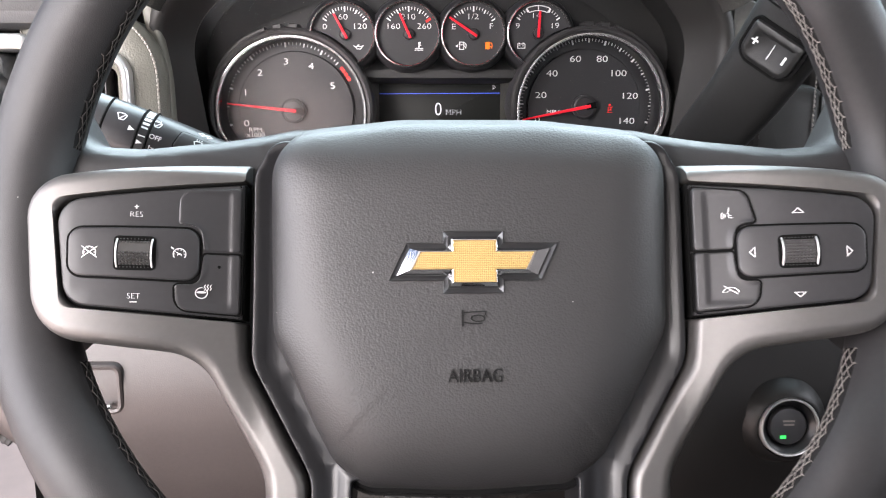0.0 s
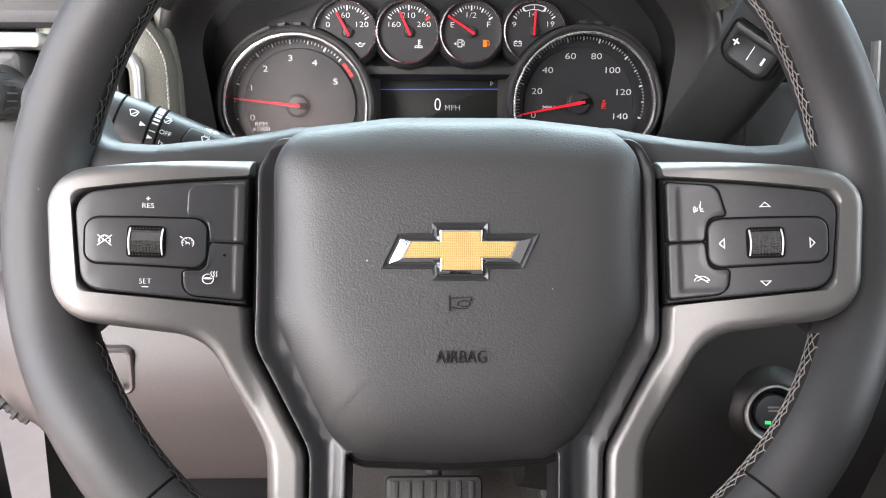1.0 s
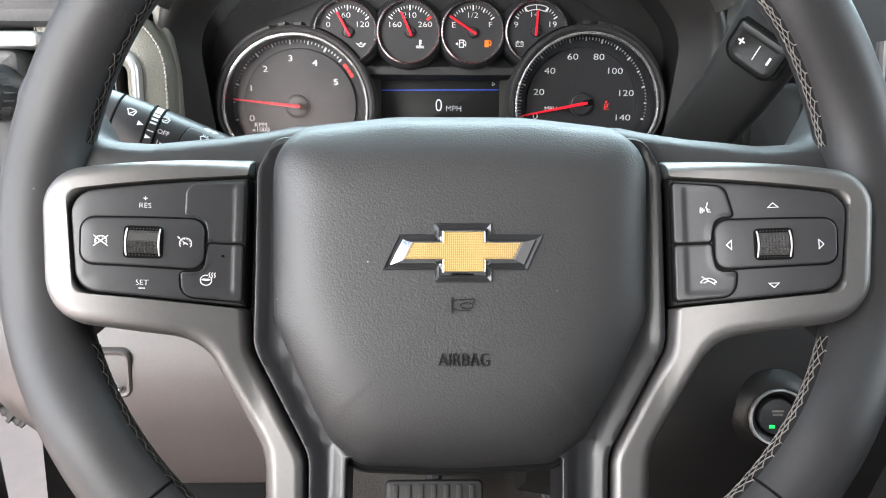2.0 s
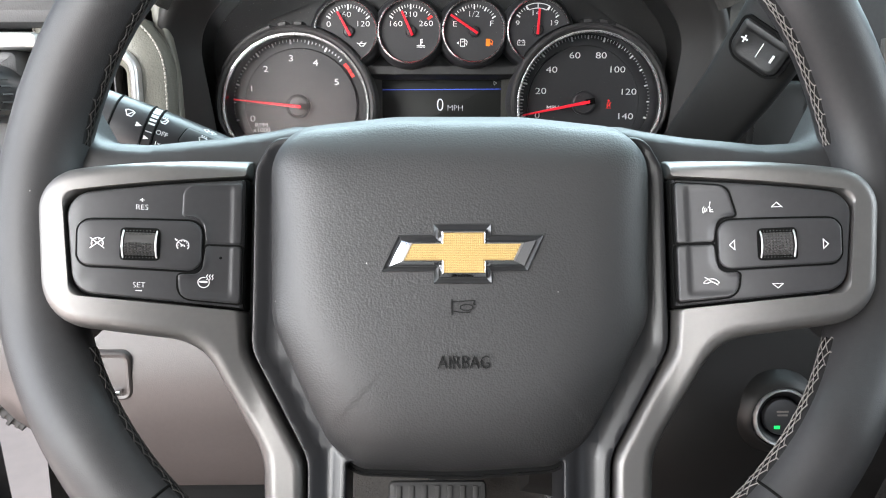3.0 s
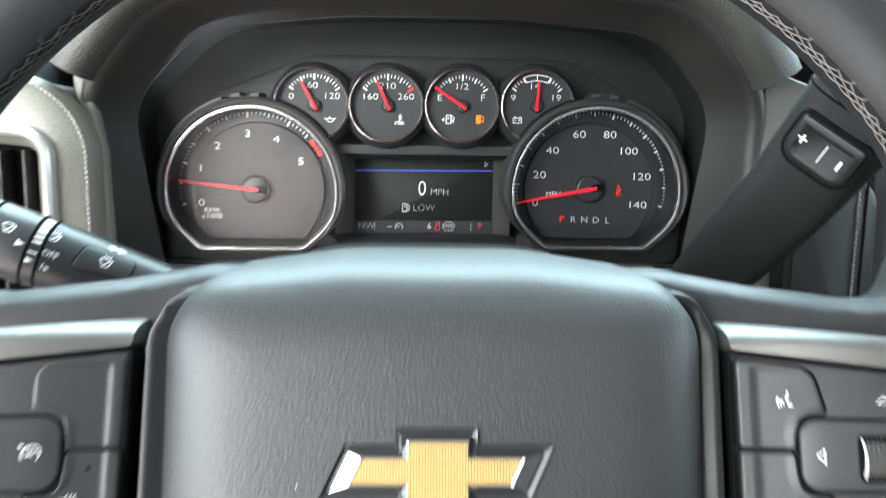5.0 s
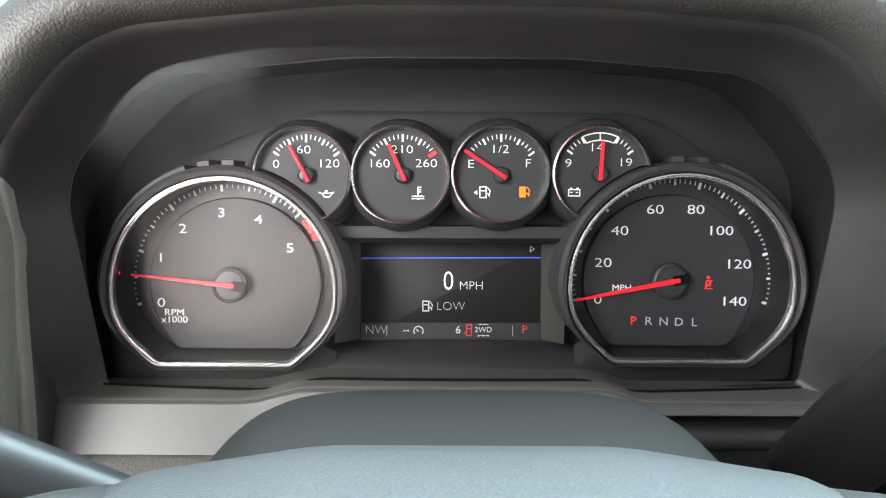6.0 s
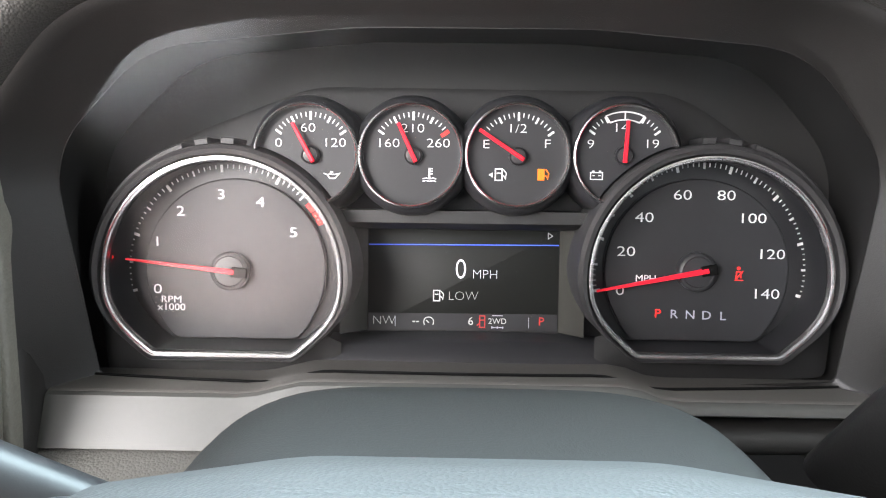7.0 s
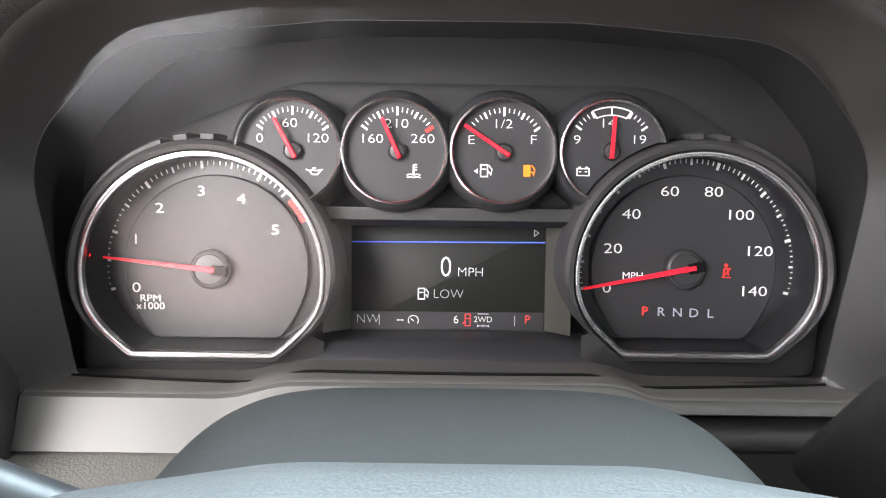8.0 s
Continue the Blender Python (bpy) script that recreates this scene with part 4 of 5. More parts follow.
part("belt_sign", bm, RED_LIGHT, speedo, "lit red belt sign")


# small gauges
def oil_sign(cx, cz, y):
    bm = stroke([(cx - 0.0024, cz + 0.0004), (cx - 0.0014, cz - 0.0012), (cx + 0.0012, cz - 0.0012), (cx + 0.0034, cz + 0.0012), (cx + 0.0012, cz + 0.0006), (cx - 0.0014, cz + 0.0008)], 0.0005, y, closed=True)
    stroke([(cx - 0.0024, cz + 0.0004), (cx - 0.0042, cz + 0.0012)], 0.0005, y, bm)
    stroke([(cx - 0.0008, cz + 0.0010), (cx - 0.0008, cz + 0.0018), (cx + 0.0004, cz + 0.0018)], 0.0005, y, bm)
    return bm


def heat_sign(cx, cz, y):
    bm = stroke([(cx, cz - 0.0012), (cx, cz + 0.0034)], 0.0008, y)
    for k in range(3):
        stroke([(cx, cz + 0.0032 - 0.0012 * k), (cx + 0.0016, cz + 0.0032 - 0.0012 * k)], 0.0005, y - 0.00005, bm)
    for k in range(2):
        stroke([(cx - 0.0032 + 0.0016 * i, cz - 0.0016 - 0.0012 * k + (0.0004 if i % 2 else 0)) for i in range(5)], 0.0005, y - 0.0001, bm)
    return bm


def pump_sign(cx, cz, y, solid):
    body = [(cx - 0.0022, cz - 0.0026), (cx + 0.0010, cz - 0.0026), (cx + 0.0010, cz + 0.0028), (cx - 0.0022, cz + 0.0028)]
    bm = fill(poly(body), y) if solid else stroke(body, 0.0006, y, closed=True)
    if not solid:
        stroke([(cx - 0.0016, cz + 0.0008), (cx + 0.0004, cz + 0.0008)], 0.0005, y - 0.00005, bm)
    stroke([(cx + 0.0010, cz - 0.0004), (cx + 0.0020, cz - 0.0006), (cx + 0.0026, cz - 0.0018), (cx + 0.0030, cz + 0.0008), (cx + 0.0016, cz + 0.0026)], 0.0005, y - 0.0001, bm)
    return bm


def battery_sign(cx, cz, y):
    bm = stroke([(cx - 0.0028, cz - 0.0018), (cx + 0.0028, cz - 0.0018), (cx + 0.0028, cz + 0.0014), (cx - 0.0028, cz + 0.0014)], 0.0005, y, closed=True)
    for sx in (-1, 1):
        stroke([(cx + sx * 0.0022, cz + 0.0020), (cx + sx * 0.0010, cz + 0.0020)], 0.0007, y, bm)
        stroke([(cx + sx * 0.0020, cz), (cx + sx * 0.0008, cz)], 0.0005, y, bm)
    return bm


def small_gauge(name, cx, cz, hub, tip, tail, words, label, red_last=False, box_top=False):
    R, y = 0.0249, -0.0185
    o = circle(cx, cz, R, 72)
    other = Vector((-0.1184, 0.0092)) if cx < 0 else Vector((0.1148, 0.0118))
    near = 0.0582 + 0.0055
    cut = [other + (p - other).normalized() * near if (p - other).length < near else p for p in o]
    free = [k for k in range(72) if (o[k] - other).length >= near - 0.001]
    gap = [k for k in range(72) if k not in free]
    if gap:
        start = next(k for k in free if (k - 1) % 72 in gap)
        free = [(start + k) % 72 for k in range(len(free))]
    run = lambda d: [q for q in (inset(o, d)[k] for k in free)]
    g = part(name, band([(run(-0.0042), 0.014), (run(-0.0040), -0.012), (run(-0.0020), -0.0185), (run(-0.0002), -0.0200)], closed=not gap), GLOSSY, cluster, label)
    part("chrome_ring", band([(run(-0.0002), -0.019), (run(0), -0.0224), (run(0.0003), -0.0232), (run(0.0009), -0.0235), (run(0.0014), -0.0230), (run(0.0017), -0.0208), (run(0.0022), y)], closed=not gap), RINGCHROME, g, "chrome ring", sharp=30)
    part("dial_face", plate(inset(cut, 0.0016), [(0, 0.010), (0, y + 0.0006)]), DIAL, g, "black dial face")
    hx, hz = hub
    angles = [144.6 - 27.4 * k for k in range(5)]
    bm = radial_ticks(hx, hz, angles[1:4:2] if box_top else angles[1:4], 0.0172, 0.0204, 0.0010, y)
    radial_ticks(hx, hz, [angles[0]] + ([] if red_last else [angles[4]]), 0.0170, 0.0204, 0.0010, y, bm)
    if not box_top:
        radial_ticks(hx, hz, [90], 0.0166, 0.0206, 0.0010, y - 0.0001, bm)
    radial_ticks(hx, hz, [144.6 - 27.4 * k / 4 for k in range(17) if k % 4 and not (box_top and 4 < k < 12)], 0.0182, 0.0204, 0.00045, y, bm)
    if box_top:
        stroke(arc(hx, hz, 0.0205, 116, 64, 9) + arc(hx, hz, 0.0168, 66, 114, 9), 0.0006, y, bm, closed=True)
        stroke([(hx, hz + 0.0168), (hx, hz + 0.0205)], 0.0006, y, bm)
    part("ticks", bm, DIALPRINT, g, "white tick marks")
    if red_last:
        part("red_zone", radial_ticks(hx, hz, [angles[4]], 0.0162, 0.0204, 0.0018, y), RED_LIGHT, g, "red zone mark")
    for text, x, z in words:
        part("numeral", letters(text, x, z, y - 0.0001, 0.0060, wide=1.28, bold=-0.00010), DIALPRINT, g)
    needle(hx, hz, tip, tail, y - 0.0046, 0.0010, 0.0008, g)
    hub_cap(hx, hz, 0.0043, y - 0.0030, g, 0.004)
    return g


SY = -0.0186
g = small_gauge("oil_gauge", -0.0775, 0.0680, (-0.0759, 0.0681), (-0.0839, 0.0830), 0.0038, (("0", -0.0912, 0.0736), ("60", -0.0772, 0.0808), ("120", -0.0646, 0.0739)), "small chrome-ringed oil pressure gauge with red needle")
part("sign", oil_sign(-0.0655, 0.0584, SY), DIALPRINT, g, "white oil can sign")
g = small_gauge("temperature_gauge", -0.0281, 0.0685, (-0.0271, 0.0684), (-0.0340, 0.0835), 0.0034, (("160", -0.0391, 0.0740), ("210", -0.0274, 0.0811), ("260", -0.0152, 0.0742)), "small chrome-ringed temperature gauge with red needle", red_last=True)
part("sign", heat_sign(-0.0193, 0.0591, SY), DIALPRINT, g, "white coolant sign")
g = small_gauge("fuel_gauge", 0.0222, 0.0690, (0.0226, 0.0686), (0.0041, 0.0808), 0.0030, (("E", 0.0074, 0.0740), ("1/2", 0.0220, 0.0815), ("F", 0.0363, 0.0744)), "small chrome-ringed fuel gauge reading empty with amber lamp")
part("sign", pump_sign(0.0142, 0.0598, SY, False), DIALPRINT, g, "white pump sign")
part("sign", fill(poly([(0.0088, 0.0597), (0.0107, 0.0585), (0.0107, 0.0609)]), SY), DIALPRINT, g)
part("low_fuel_lamp", pump_sign(0.0342, 0.0600, SY, True), ORANGE_LIGHT, g, "lit amber pump lamp")
g = small_gauge("voltmeter", 0.0729, 0.0692, (0.0725, 0.0695), (0.0734, 0.0857), 0.0034, (("9", 0.0567, 0.0746), ("14", 0.0706, 0.0824), ("19", 0.0853, 0.0750)), "small chrome-ringed voltmeter with red needle", box_top=True)
part("sign", battery_sign(0.0598, 0.0600, SY), DIALPRINT, g, "white battery sign")

# display between the dials
SCR = 0.0120
display = part("display", box((-0.0518, SCR, -0.0212), (0.0472, SCR + 0.004, 0.0318), 0.0008), SCREEN, cluster, "dark driver display with white and red lit readings")
for s, x0, x1 in ((-1, -0.0516, -0.0640), (1, 0.0470, 0.0580)):
    bm = bmesh.new()
    q = [bm.verts.new(p) for p in ((x0, SCR + 0.001, -0.0212), (x1, -0.0045, -0.0206), (x1, -0.0045, 0.0332), (x0, SCR + 0.001, 0.0318))]
    q2 = [bm.verts.new(v.co + Vector((0, 0.004, 0))) for v in q]
    bm.faces.new(q)
    bm.faces.new(q2)
    for k in range(4):
        bm.faces.new((q[k], q[(k + 1) % 4], q2[(k + 1) % 4], q2[k]))
    part("cheek", bm, CHEEK, display, "slanting grey cheek")
bm = bmesh.new()
loft(bm, [[Vector((x, y, z)) for y, z in ((SCR + 0.002, 0.0316), (-0.0045, 0.0340), (-0.0085, 0.0360), (-0.0085, 0.0420), (0.0135, 0.0420), (0.0135, 0.0316))] for x in (-0.0660, -0.03, 0.0, 0.03, 0.0600)])
part("upper_bar", bm, FACIA, display, "black bar above the screen")
bm = bmesh.new()
loft(bm, [[Vector((x, y, z + 0.0015 * math.cos(x / 0.065 * math.pi / 2) - 0.0015)) for y, z in ((SCR + 0.002, -0.0212), (-0.0045, -0.0222), (-0.0105, -0.0240), (-0.0170, -0.0330), (-0.0170, -0.0420), (0.014, -0.0420))] for x in [-0.0700 + 0.0137 * k / 1.0 for k in range(11)]])
part("lower_bar", bm, GLOSSY, display, "curved black bar under the screen")
LY = SCR - 0.0004
part("line", stroke([(-0.0514, 0.0236), (0.0468, 0.0243)], 0.0005, LY), BLUE_LIGHT, display, "lit blue line")
part("lettering", letters("0", -0.0036, 0.0108, LY, 0.0150, wide=0.85, bold=-0.00019), LIT, display, "lit white figure")
part("lettering", letters("MPH", 0.0090, 0.0085, LY, 0.0068, bold=-0.00019), LIT, display, "lit white lettering")
part("lettering", letters("LOW", -0.0022, -0.0029, LY, 0.0068, bold=-0.00019), LIT_SOFT, display, "lit white lettering")
part("sign", pump_sign(-0.0154, -0.0028, LY, False), LIT_SOFT, display)
part("lettering", letters("NW", -0.0434, -0.0162, LY, 0.0068, bold=-0.00019), LIT_SOFT, display, "lit white lettering")
part("lettering", letters("--", -0.0268, -0.0160, LY, 0.0060), LIT_SOFT, display)
bm = stroke(arc(-0.0200, -0.0166, 0.0026, -35, 215), 0.0005, LY)
stroke([(-0.0198, -0.0170), (-0.0214, -0.0156)], 0.0005, LY, bm)
part("sign", bm, LIT_SOFT, display)
part("lettering", letters("6", 0.0019, -0.0160, LY, 0.0060), LIT_SOFT, display)
bm = stroke([(0.0066, -0.0190), (0.0092, -0.0190), (0.0092, -0.0130), (0.0066, -0.0130)], 0.0005, LY, closed=True)
stroke([(0.0066, -0.0168), (0.0052, -0.0180)], 0.0005, LY, bm)
stroke([(0.0066, -0.0152), (0.0092, -0.0152)], 0.0004, LY - 0.00005, bm)
part("sign", bm, RED_SOFT, display, "lit red door sign")
part("lettering", letters("2WD", 0.0158, -0.0158, LY, 0.0042), LIT_SOFT, display)
bm = stroke([(0.0130, -0.0190), (0.0186, -0.0190)], 0.0004, LY)
stroke([(0.0130, -0.0128), (0.0186, -0.0128)], 0.0004, LY, bm)
for x in (0.0130, 0.0158, 0.0186):
    stroke([(x, -0.0196), (x, -0.0184)], 0.0005, LY - 0.00005, bm)
part("sign", bm, LIT_DIM, display)
part("lettering", letters("P", 0.0385, -0.0157, LY, 0.0062), RED_SOFT, display, "lit red letter")
part("sign", stroke([(0.0412, 0.0306), (0.0412, 0.0276), (0.0434, 0.0291)], 0.0004, LY, closed=True), LIT_SOFT, display)
for x in (-0.0375, 0.0320):
    part("divider", stroke([(x, -0.0190), (x, -0.0135)], 0.0003, LY), LIT_DIM, display)
part("strip", fill(poly([(-0.0516, -0.0211), (0.0468, -0.0208), (0.0470, -0.0118), (-0.0516, -0.0122)]), SCR - 0.0001), DIAL, display)

# clear lens over the whole cluster: bowed sideways, its top leaning to the driver
def lens_edge(z):
    return -0.024 - 0.22 * (z + 0.037)


def lens_y(x, z):
    return lens_edge(z) - 0.0130 + 0.42 * x * x


bm = bmesh.new()
grid = [[bm.verts.new((x, lens_y(x, z), z)) for x in [-0.192 + 0.0096 * k for k in range(41)]] for z in [-0.0375 + 0.0160 * j for j in range(11)]]
for j in range(10):
    for k in range(40):
        bm.faces.new((grid[j][k], grid[j][k + 1], grid[j + 1][k + 1], grid[j + 1][k]))
lens = part("clear_lens", bm, LENS, cluster, "clear bowed plastic lens")
lens.visible_shadow = False


# ---- dashboard ----
dash = thing("dashboard", DASH, "black soft-touch dashboard with hooded instrument bay and grey lower ledge", "dashboard")


ridge_corners = [(-0.1890, -0.0500, 0.004), (-0.105, -0.0520, 0.03), (-0.066, -0.0450, 0.03), (0.062, -0.0440, 0.03), (0.10, -0.0510, 0.03), (0.1925, -0.0500, 0.004), (0.1930, 0.070, 0.045), (0.152, 0.1225, 0.060), (0.05, 0.1310, 0.2), (-0.05, 0.1310, 0.2), (-0.150, 0.1215, 0.060), (-0.1985, 0.068, 0.045)]
mouth = shape(ridge_corners, 0, 8, 6)


def mouth_y(p):
    """How far the brow stands out towards the driver: least at its foot, most at its top."""
    up = smooth(-0.041, -0.012, p.y)
    return -0.047 - 0.020 * up - 0.016 * smooth(0.04, 0.11, p.y)


def hood_loop(d, dy):
    q = inset(mouth, -d) if d else mouth
    return [Vector((p.x, mouth_y(m) + dy, p.y)) for p, m in zip(q, mouth)]


# black walls of the bay behind the lens
bm = bmesh.new()
loft(bm, [[Vector((p.x, y if y else lens_edge(m.y), p.y)) for p, m in zip(inset(lens_out, -d), lens_out)] for d, y in ((0.008, 0.024), (0.004, 0.0), (0.0, None))], False, False)
part("bay_wall", bm, BACK, dash, "black inner wall of the instrument bay")

# inner funnel of the hood, from the lens out to a rounded ridge
bm = bmesh.new()
a = [Vector((p.x, lens_edge(p.y) + 0.0005, p.y)) for p in lens_out]
b = hood_loop(0, 0)
loops = []
for t in (0, 0.12, 0.28, 0.46, 0.64, 0.82, 1.0):
    w = t + 0.22 * t * (1 - t)
    loops.append([Vector((p.x + (q.x - p.x) * w, p.y + (q.y - p.y) * t, p.z + (q.z - p.z) * w)) for p, q in zip(a, b)])
loops += [hood_loop(0.0012, -0.0034), hood_loop(0.0032, -0.0060), hood_loop(0.0062, -0.0074), hood_loop(0.0095, -0.0068), hood_loop(0.0120, -0.0040), hood_loop(0.0130, 0.004)]
loft(bm, loops, False, False)
part("hood_funnel", bm, HOOD, dash, "matt black inner walls of the instrument hood", sharp=70)

# grained roll over the ridge, running back to the windshield
side = sorted((i for i in range(len(mouth)) if mouth[i].y > 0.074), key=lambda i: math.atan2(mouth[i].x, mouth[i].y - 0.02))
bm = bmesh.new()
rows = []
for d, dy in ((0.0060, 0.012), (0.0050, -0.006), (0.0052, -0.015), (0.0075, -0.0225), (0.0118, -0.0265), (0.0172, -0.0268), (0.0250, -0.024), (0.0325, -0.016), (0.0380, -0.003), (0.0410, 0.03), (0.0420, 0.10), (0.038, 0.22)):
    q = inset(mouth, -d)
    rows.append([Vector((q[i].x, mouth_y(mouth[i]) + dy, q[i].y)) for i in side])
made = loft(bm, rows, False, False, closed=False)
for k in (0, -1):
    bm.faces.new([row[k] for row in made])
part("hood_lip", bm, DASH_SOFT, dash, "grained black leatherette hood roll", sharp=60)

# ledge under the cluster
low = [i for i in range(len(mouth)) if mouth[i].y < -0.028]
low = sorted(low, key=lambda i: mouth[i].x)
bm = bmesh.new()
def ledge_section(x):
    h = 0.0195 - 0.0180 * smooth(0.02, 0.09, x)
    r = 0.0030 + 0.0062 * (smooth(-0.102, -0.070, x) - smooth(0.070, 0.092, x))
    return [Vector((x, y, z + r)) for y, z in ((-0.015, -0.0412), (-0.046, -0.0424), (-0.0500, -0.0428), (-0.0520, -0.0440), (-0.0525 - 0.35 * h, -0.0436 - h), (-0.0532 - 0.35 * h, -0.0462 - h), (-0.0500, -0.0478 - h), (-0.010, -0.0490 - h), (-0.010, -0.0415))]


loft(bm, [ledge_section(x) for x in [-0.189 + 0.0095 * k for k in range(41)]])
part("ledge", bm, DASH_TRIM, dash, "grey plastic ledge under the cluster")


def shelf_section(x):
    r = 0.0030 + 0.0062 * (smooth(-0.102, -0.070, x) - smooth(0.070, 0.092, x))
    return [Vector((x, y, z + r)) for y, z in ((-0.0135, -0.0406), (-0.0460, -0.0419), (-0.0488, -0.0422), (-0.0494, -0.0427), (-0.0494, -0.0440), (-0.0135, -0.0440))]


bm = bmesh.new()
loft(bm, [shelf_section(x) for x in [-0.189 + 0.0095 * k for k in range(41)]])
part("shelf", bm, SHELF, dash, "dark plastic shelf in front of the lens")
pts = [(x, -0.0300, -0.0408 + 0.0030 + 0.0062 * (smooth(-0.096, -0.062, x) - smooth(0.058, 0.090, x))) for x in [-0.179 + 0.0059 * k for k in range(61)]]
part("lens_seam", tube([(x, lens_y(x, -0.037) - 0.002, z) for x, y, z in pts], 0.0008, sides=6), GAP, dash, "black joint under the lens")
bm = bmesh.new()
prof = [(-0.050, -0.0610), (-0.0570, -0.0640), (-0.066, -0.0680), (-0.085, -0.078), (-0.115, -0.088), (-0.140, -0.096), (-0.150, -0.104), (-0.140, -0.135), (-0.05, -0.130)]
loft(bm, [[Vector((x, y, z)) for y, z in prof] for x in [-0.33 + 0.02 * k for k in range(17)]])
part("lower_cover", bm, COVER, dash, "grained soft cover under the ledge")
bm = bmesh.new()
prof = [(0.02, -0.0640), (0.00, -0.0700), (-0.005, -0.10), (-0.03, -0.13), (0.05, -0.14)]
loft(bm, [[Vector((x, y, z)) for y, z in prof] for x in [0.08 + 0.02 * k for k in range(12)]])
part("lower_cover", bm, BACK, dash, "grained black cover beside the column")

# foot of the hood wall, beside the end of the ledge
o = rounded([(-0.2000, -0.066, 0.001), (-0.1888, -0.066, 0.001), (-0.1908, -0.020, 0.02), (-0.1945, 0.006, 0.002), (-0.2000, 0.006, 0.001)], 5, 0.006)
part("hood_foot", plate(o, [(0, -0.015), (0, -0.0600), (0.0004, -0.0640), (0.0016, -0.0675), (0.0034, -0.0695), (0.0050, -0.0700)]), HOOD, dash, "matt black foot of the hood wall")

# front strips beside the hood
o = rounded([(0.1985, -0.064, 0.001), (0.240, -0.064, 0.001), (0.240, 0.080, 0.006), (0.2020, 0.094, 0.003)], 4, 0.01)
part("side_strip", plate(o, [(0, -0.02), (0, -0.070), (0.0008, -0.0725), (0.002, -0.0735)]), COVER, dash, "grained grey panel beside the hood")
zs = [-0.064 + 0.005 * k for k in range(31)]
o = [Vector((-0.1892 - 0.0028 * smooth(-0.06, 0.03, z) - 0.0070 * smooth(0.025, 0.085, z), z)) for z in zs]
o += [Vector((p.x - 0.0078 - 0.0025 * smooth(0.0, 0.08, p.y), p.y)) for p in reversed(o)]
part("hood_front", plate(o, [(0, -0.0700), (0, -0.0748), (0.0005, -0.0768), (0.0016, -0.0780), (0.0030, -0.0785)]), POD, dash, "grained leather strip beside the hood, coloured pale as if door-lit", sharp=60)

# air vent pod with stitched leather, its colour paled for light from the door
pod = thing("air_vent", DASH, "round-cornered air vent with silver ring in stitched leather, coloured pale as if door-lit", "air vent")
pod_corners = [(-0.1912, -0.085, 0.03), (-0.1912, 0.0790, 0.050), (-0.285, 0.0850, 0.02), (-0.285, -0.085, 0.03)]
ring_corners = [(-0.2085, -0.060, 0.014), (-0.2085, 0.0505, 0.018), (-0.272, 0.0555, 0.014), (-0.272, -0.060, 0.014)]
o = shape(pod_corners, 0, 12, 14)
ring = shape(ring_corners, 0, 12, 14)
edge = inset(o, 0.0092)
part("leather_surround", band([(inset(o, d), y) for d, y in ((0.005, -0.02), (0.003, -0.072), (0.0008, -0.082), (0, -0.0885), (0.0012, -0.0945), (0.0030, -0.0978), (0.0036, -0.0974), (0.0042, -0.0980), (0.0064, -0.1002), (0.0092, -0.1018))] + [([p.lerp(q, t) for p, q in zip(edge, ring)], y) for t, y in ((0.35, -0.1036), (0.7, -0.1046), (1.0, -0.1048))]), POD, pod, "stitched leather surround, coloured pale as if door-lit", sharp=50)
seam = inset(o, 0.0036)
bm = bmesh.new()
pts = [Vector((p.x, -0.0982, p.y)) for p in seam if p.x > -0.285]
pts.sort(key=lambda p: math.atan2(p.z, p.x + 0.25))
for p, q in zip(pts, pts[1:]):
    n = max(1, int((q - p).length / 0.0022))
    for k in range(n):
        u, v = p.lerp(q, (k + 0.1) / n), p.lerp(q, (k + 0.75) / n)
        if (q - p).length < 0.03:
            tube([u, (u + v) / 2 + Vector((0, -0.0007, 0)), v], 0.00068, bm, sides=6)
part("stitching", bm, PALETHREAD, pod, "pale thread stitching", kind="stuff")
part("silver_ring", band([(ring, -0.096), (ring, -0.1100), (inset(ring, 0.0008), -0.1124), (inset(ring, 0.0024), -0.1132), (inset(ring, 0.0050), -0.1120), (inset(ring, 0.0064), -0.1095)]), BRIGHT, pod, "satin silver ring", sharp=50)
part("inner_wall", band([(inset(ring, 0.0064), -0.1097), (inset(ring, 0.0072), -0.1075), (inset(ring, 0.0098), -0.1045), (inset(ring, 0.0118), -0.1000), (inset(ring, 0.0122), -0.0860)]), POD, pod, "smooth inner wall, coloured pale as if door-lit", sharp=60)
part("vent_throat", plate(inset(ring, 0.0095), [(0, -0.0700), (0, -0.0862)]), GAP, pod, "dark vent throat")
for x in (-0.2285, -0.2420, -0.2555):
    part("vane", box((x - 0.0007, -0.1010, -0.046), (x + 0.0007, -0.0860, 0.038), 0.0005), PLASTIC, pod, "grey vertical vane")

# headlight switch beside the door
knob = thing("light_switch", DASH @ pose(-0.298, -0.150, 0.020), "round black rotary light switch with chrome ring", "switch")
o = circle(0, 0, 0.019, 40)
part("knob", plate(o, [(0, 0.03), (0, -0.004), (0.001, -0.007), (0.003, -0.008)]), GLOSSY, knob, "ribbed black knob")
part("ring", band([(inset(o, 0.005), -0.0075), (inset(o, 0.0055), -0.010), (inset(o, 0.0075), -0.010), (inset(o, 0.008), -0.0075)]), CHROME, knob, "chrome ring")
bm = bmesh.new()
for k in range(24):
    a = radians(15 * k)
    tube([(0.0192 * math.cos(a), -0.003, 0.0192 * math.sin(a)), (0.0192 * math.cos(a), 0.010, 0.0192 * math.sin(a))], 0.0008, bm, sides=4)
part("ribs", bm, PLASTIC, knob)
end = dash
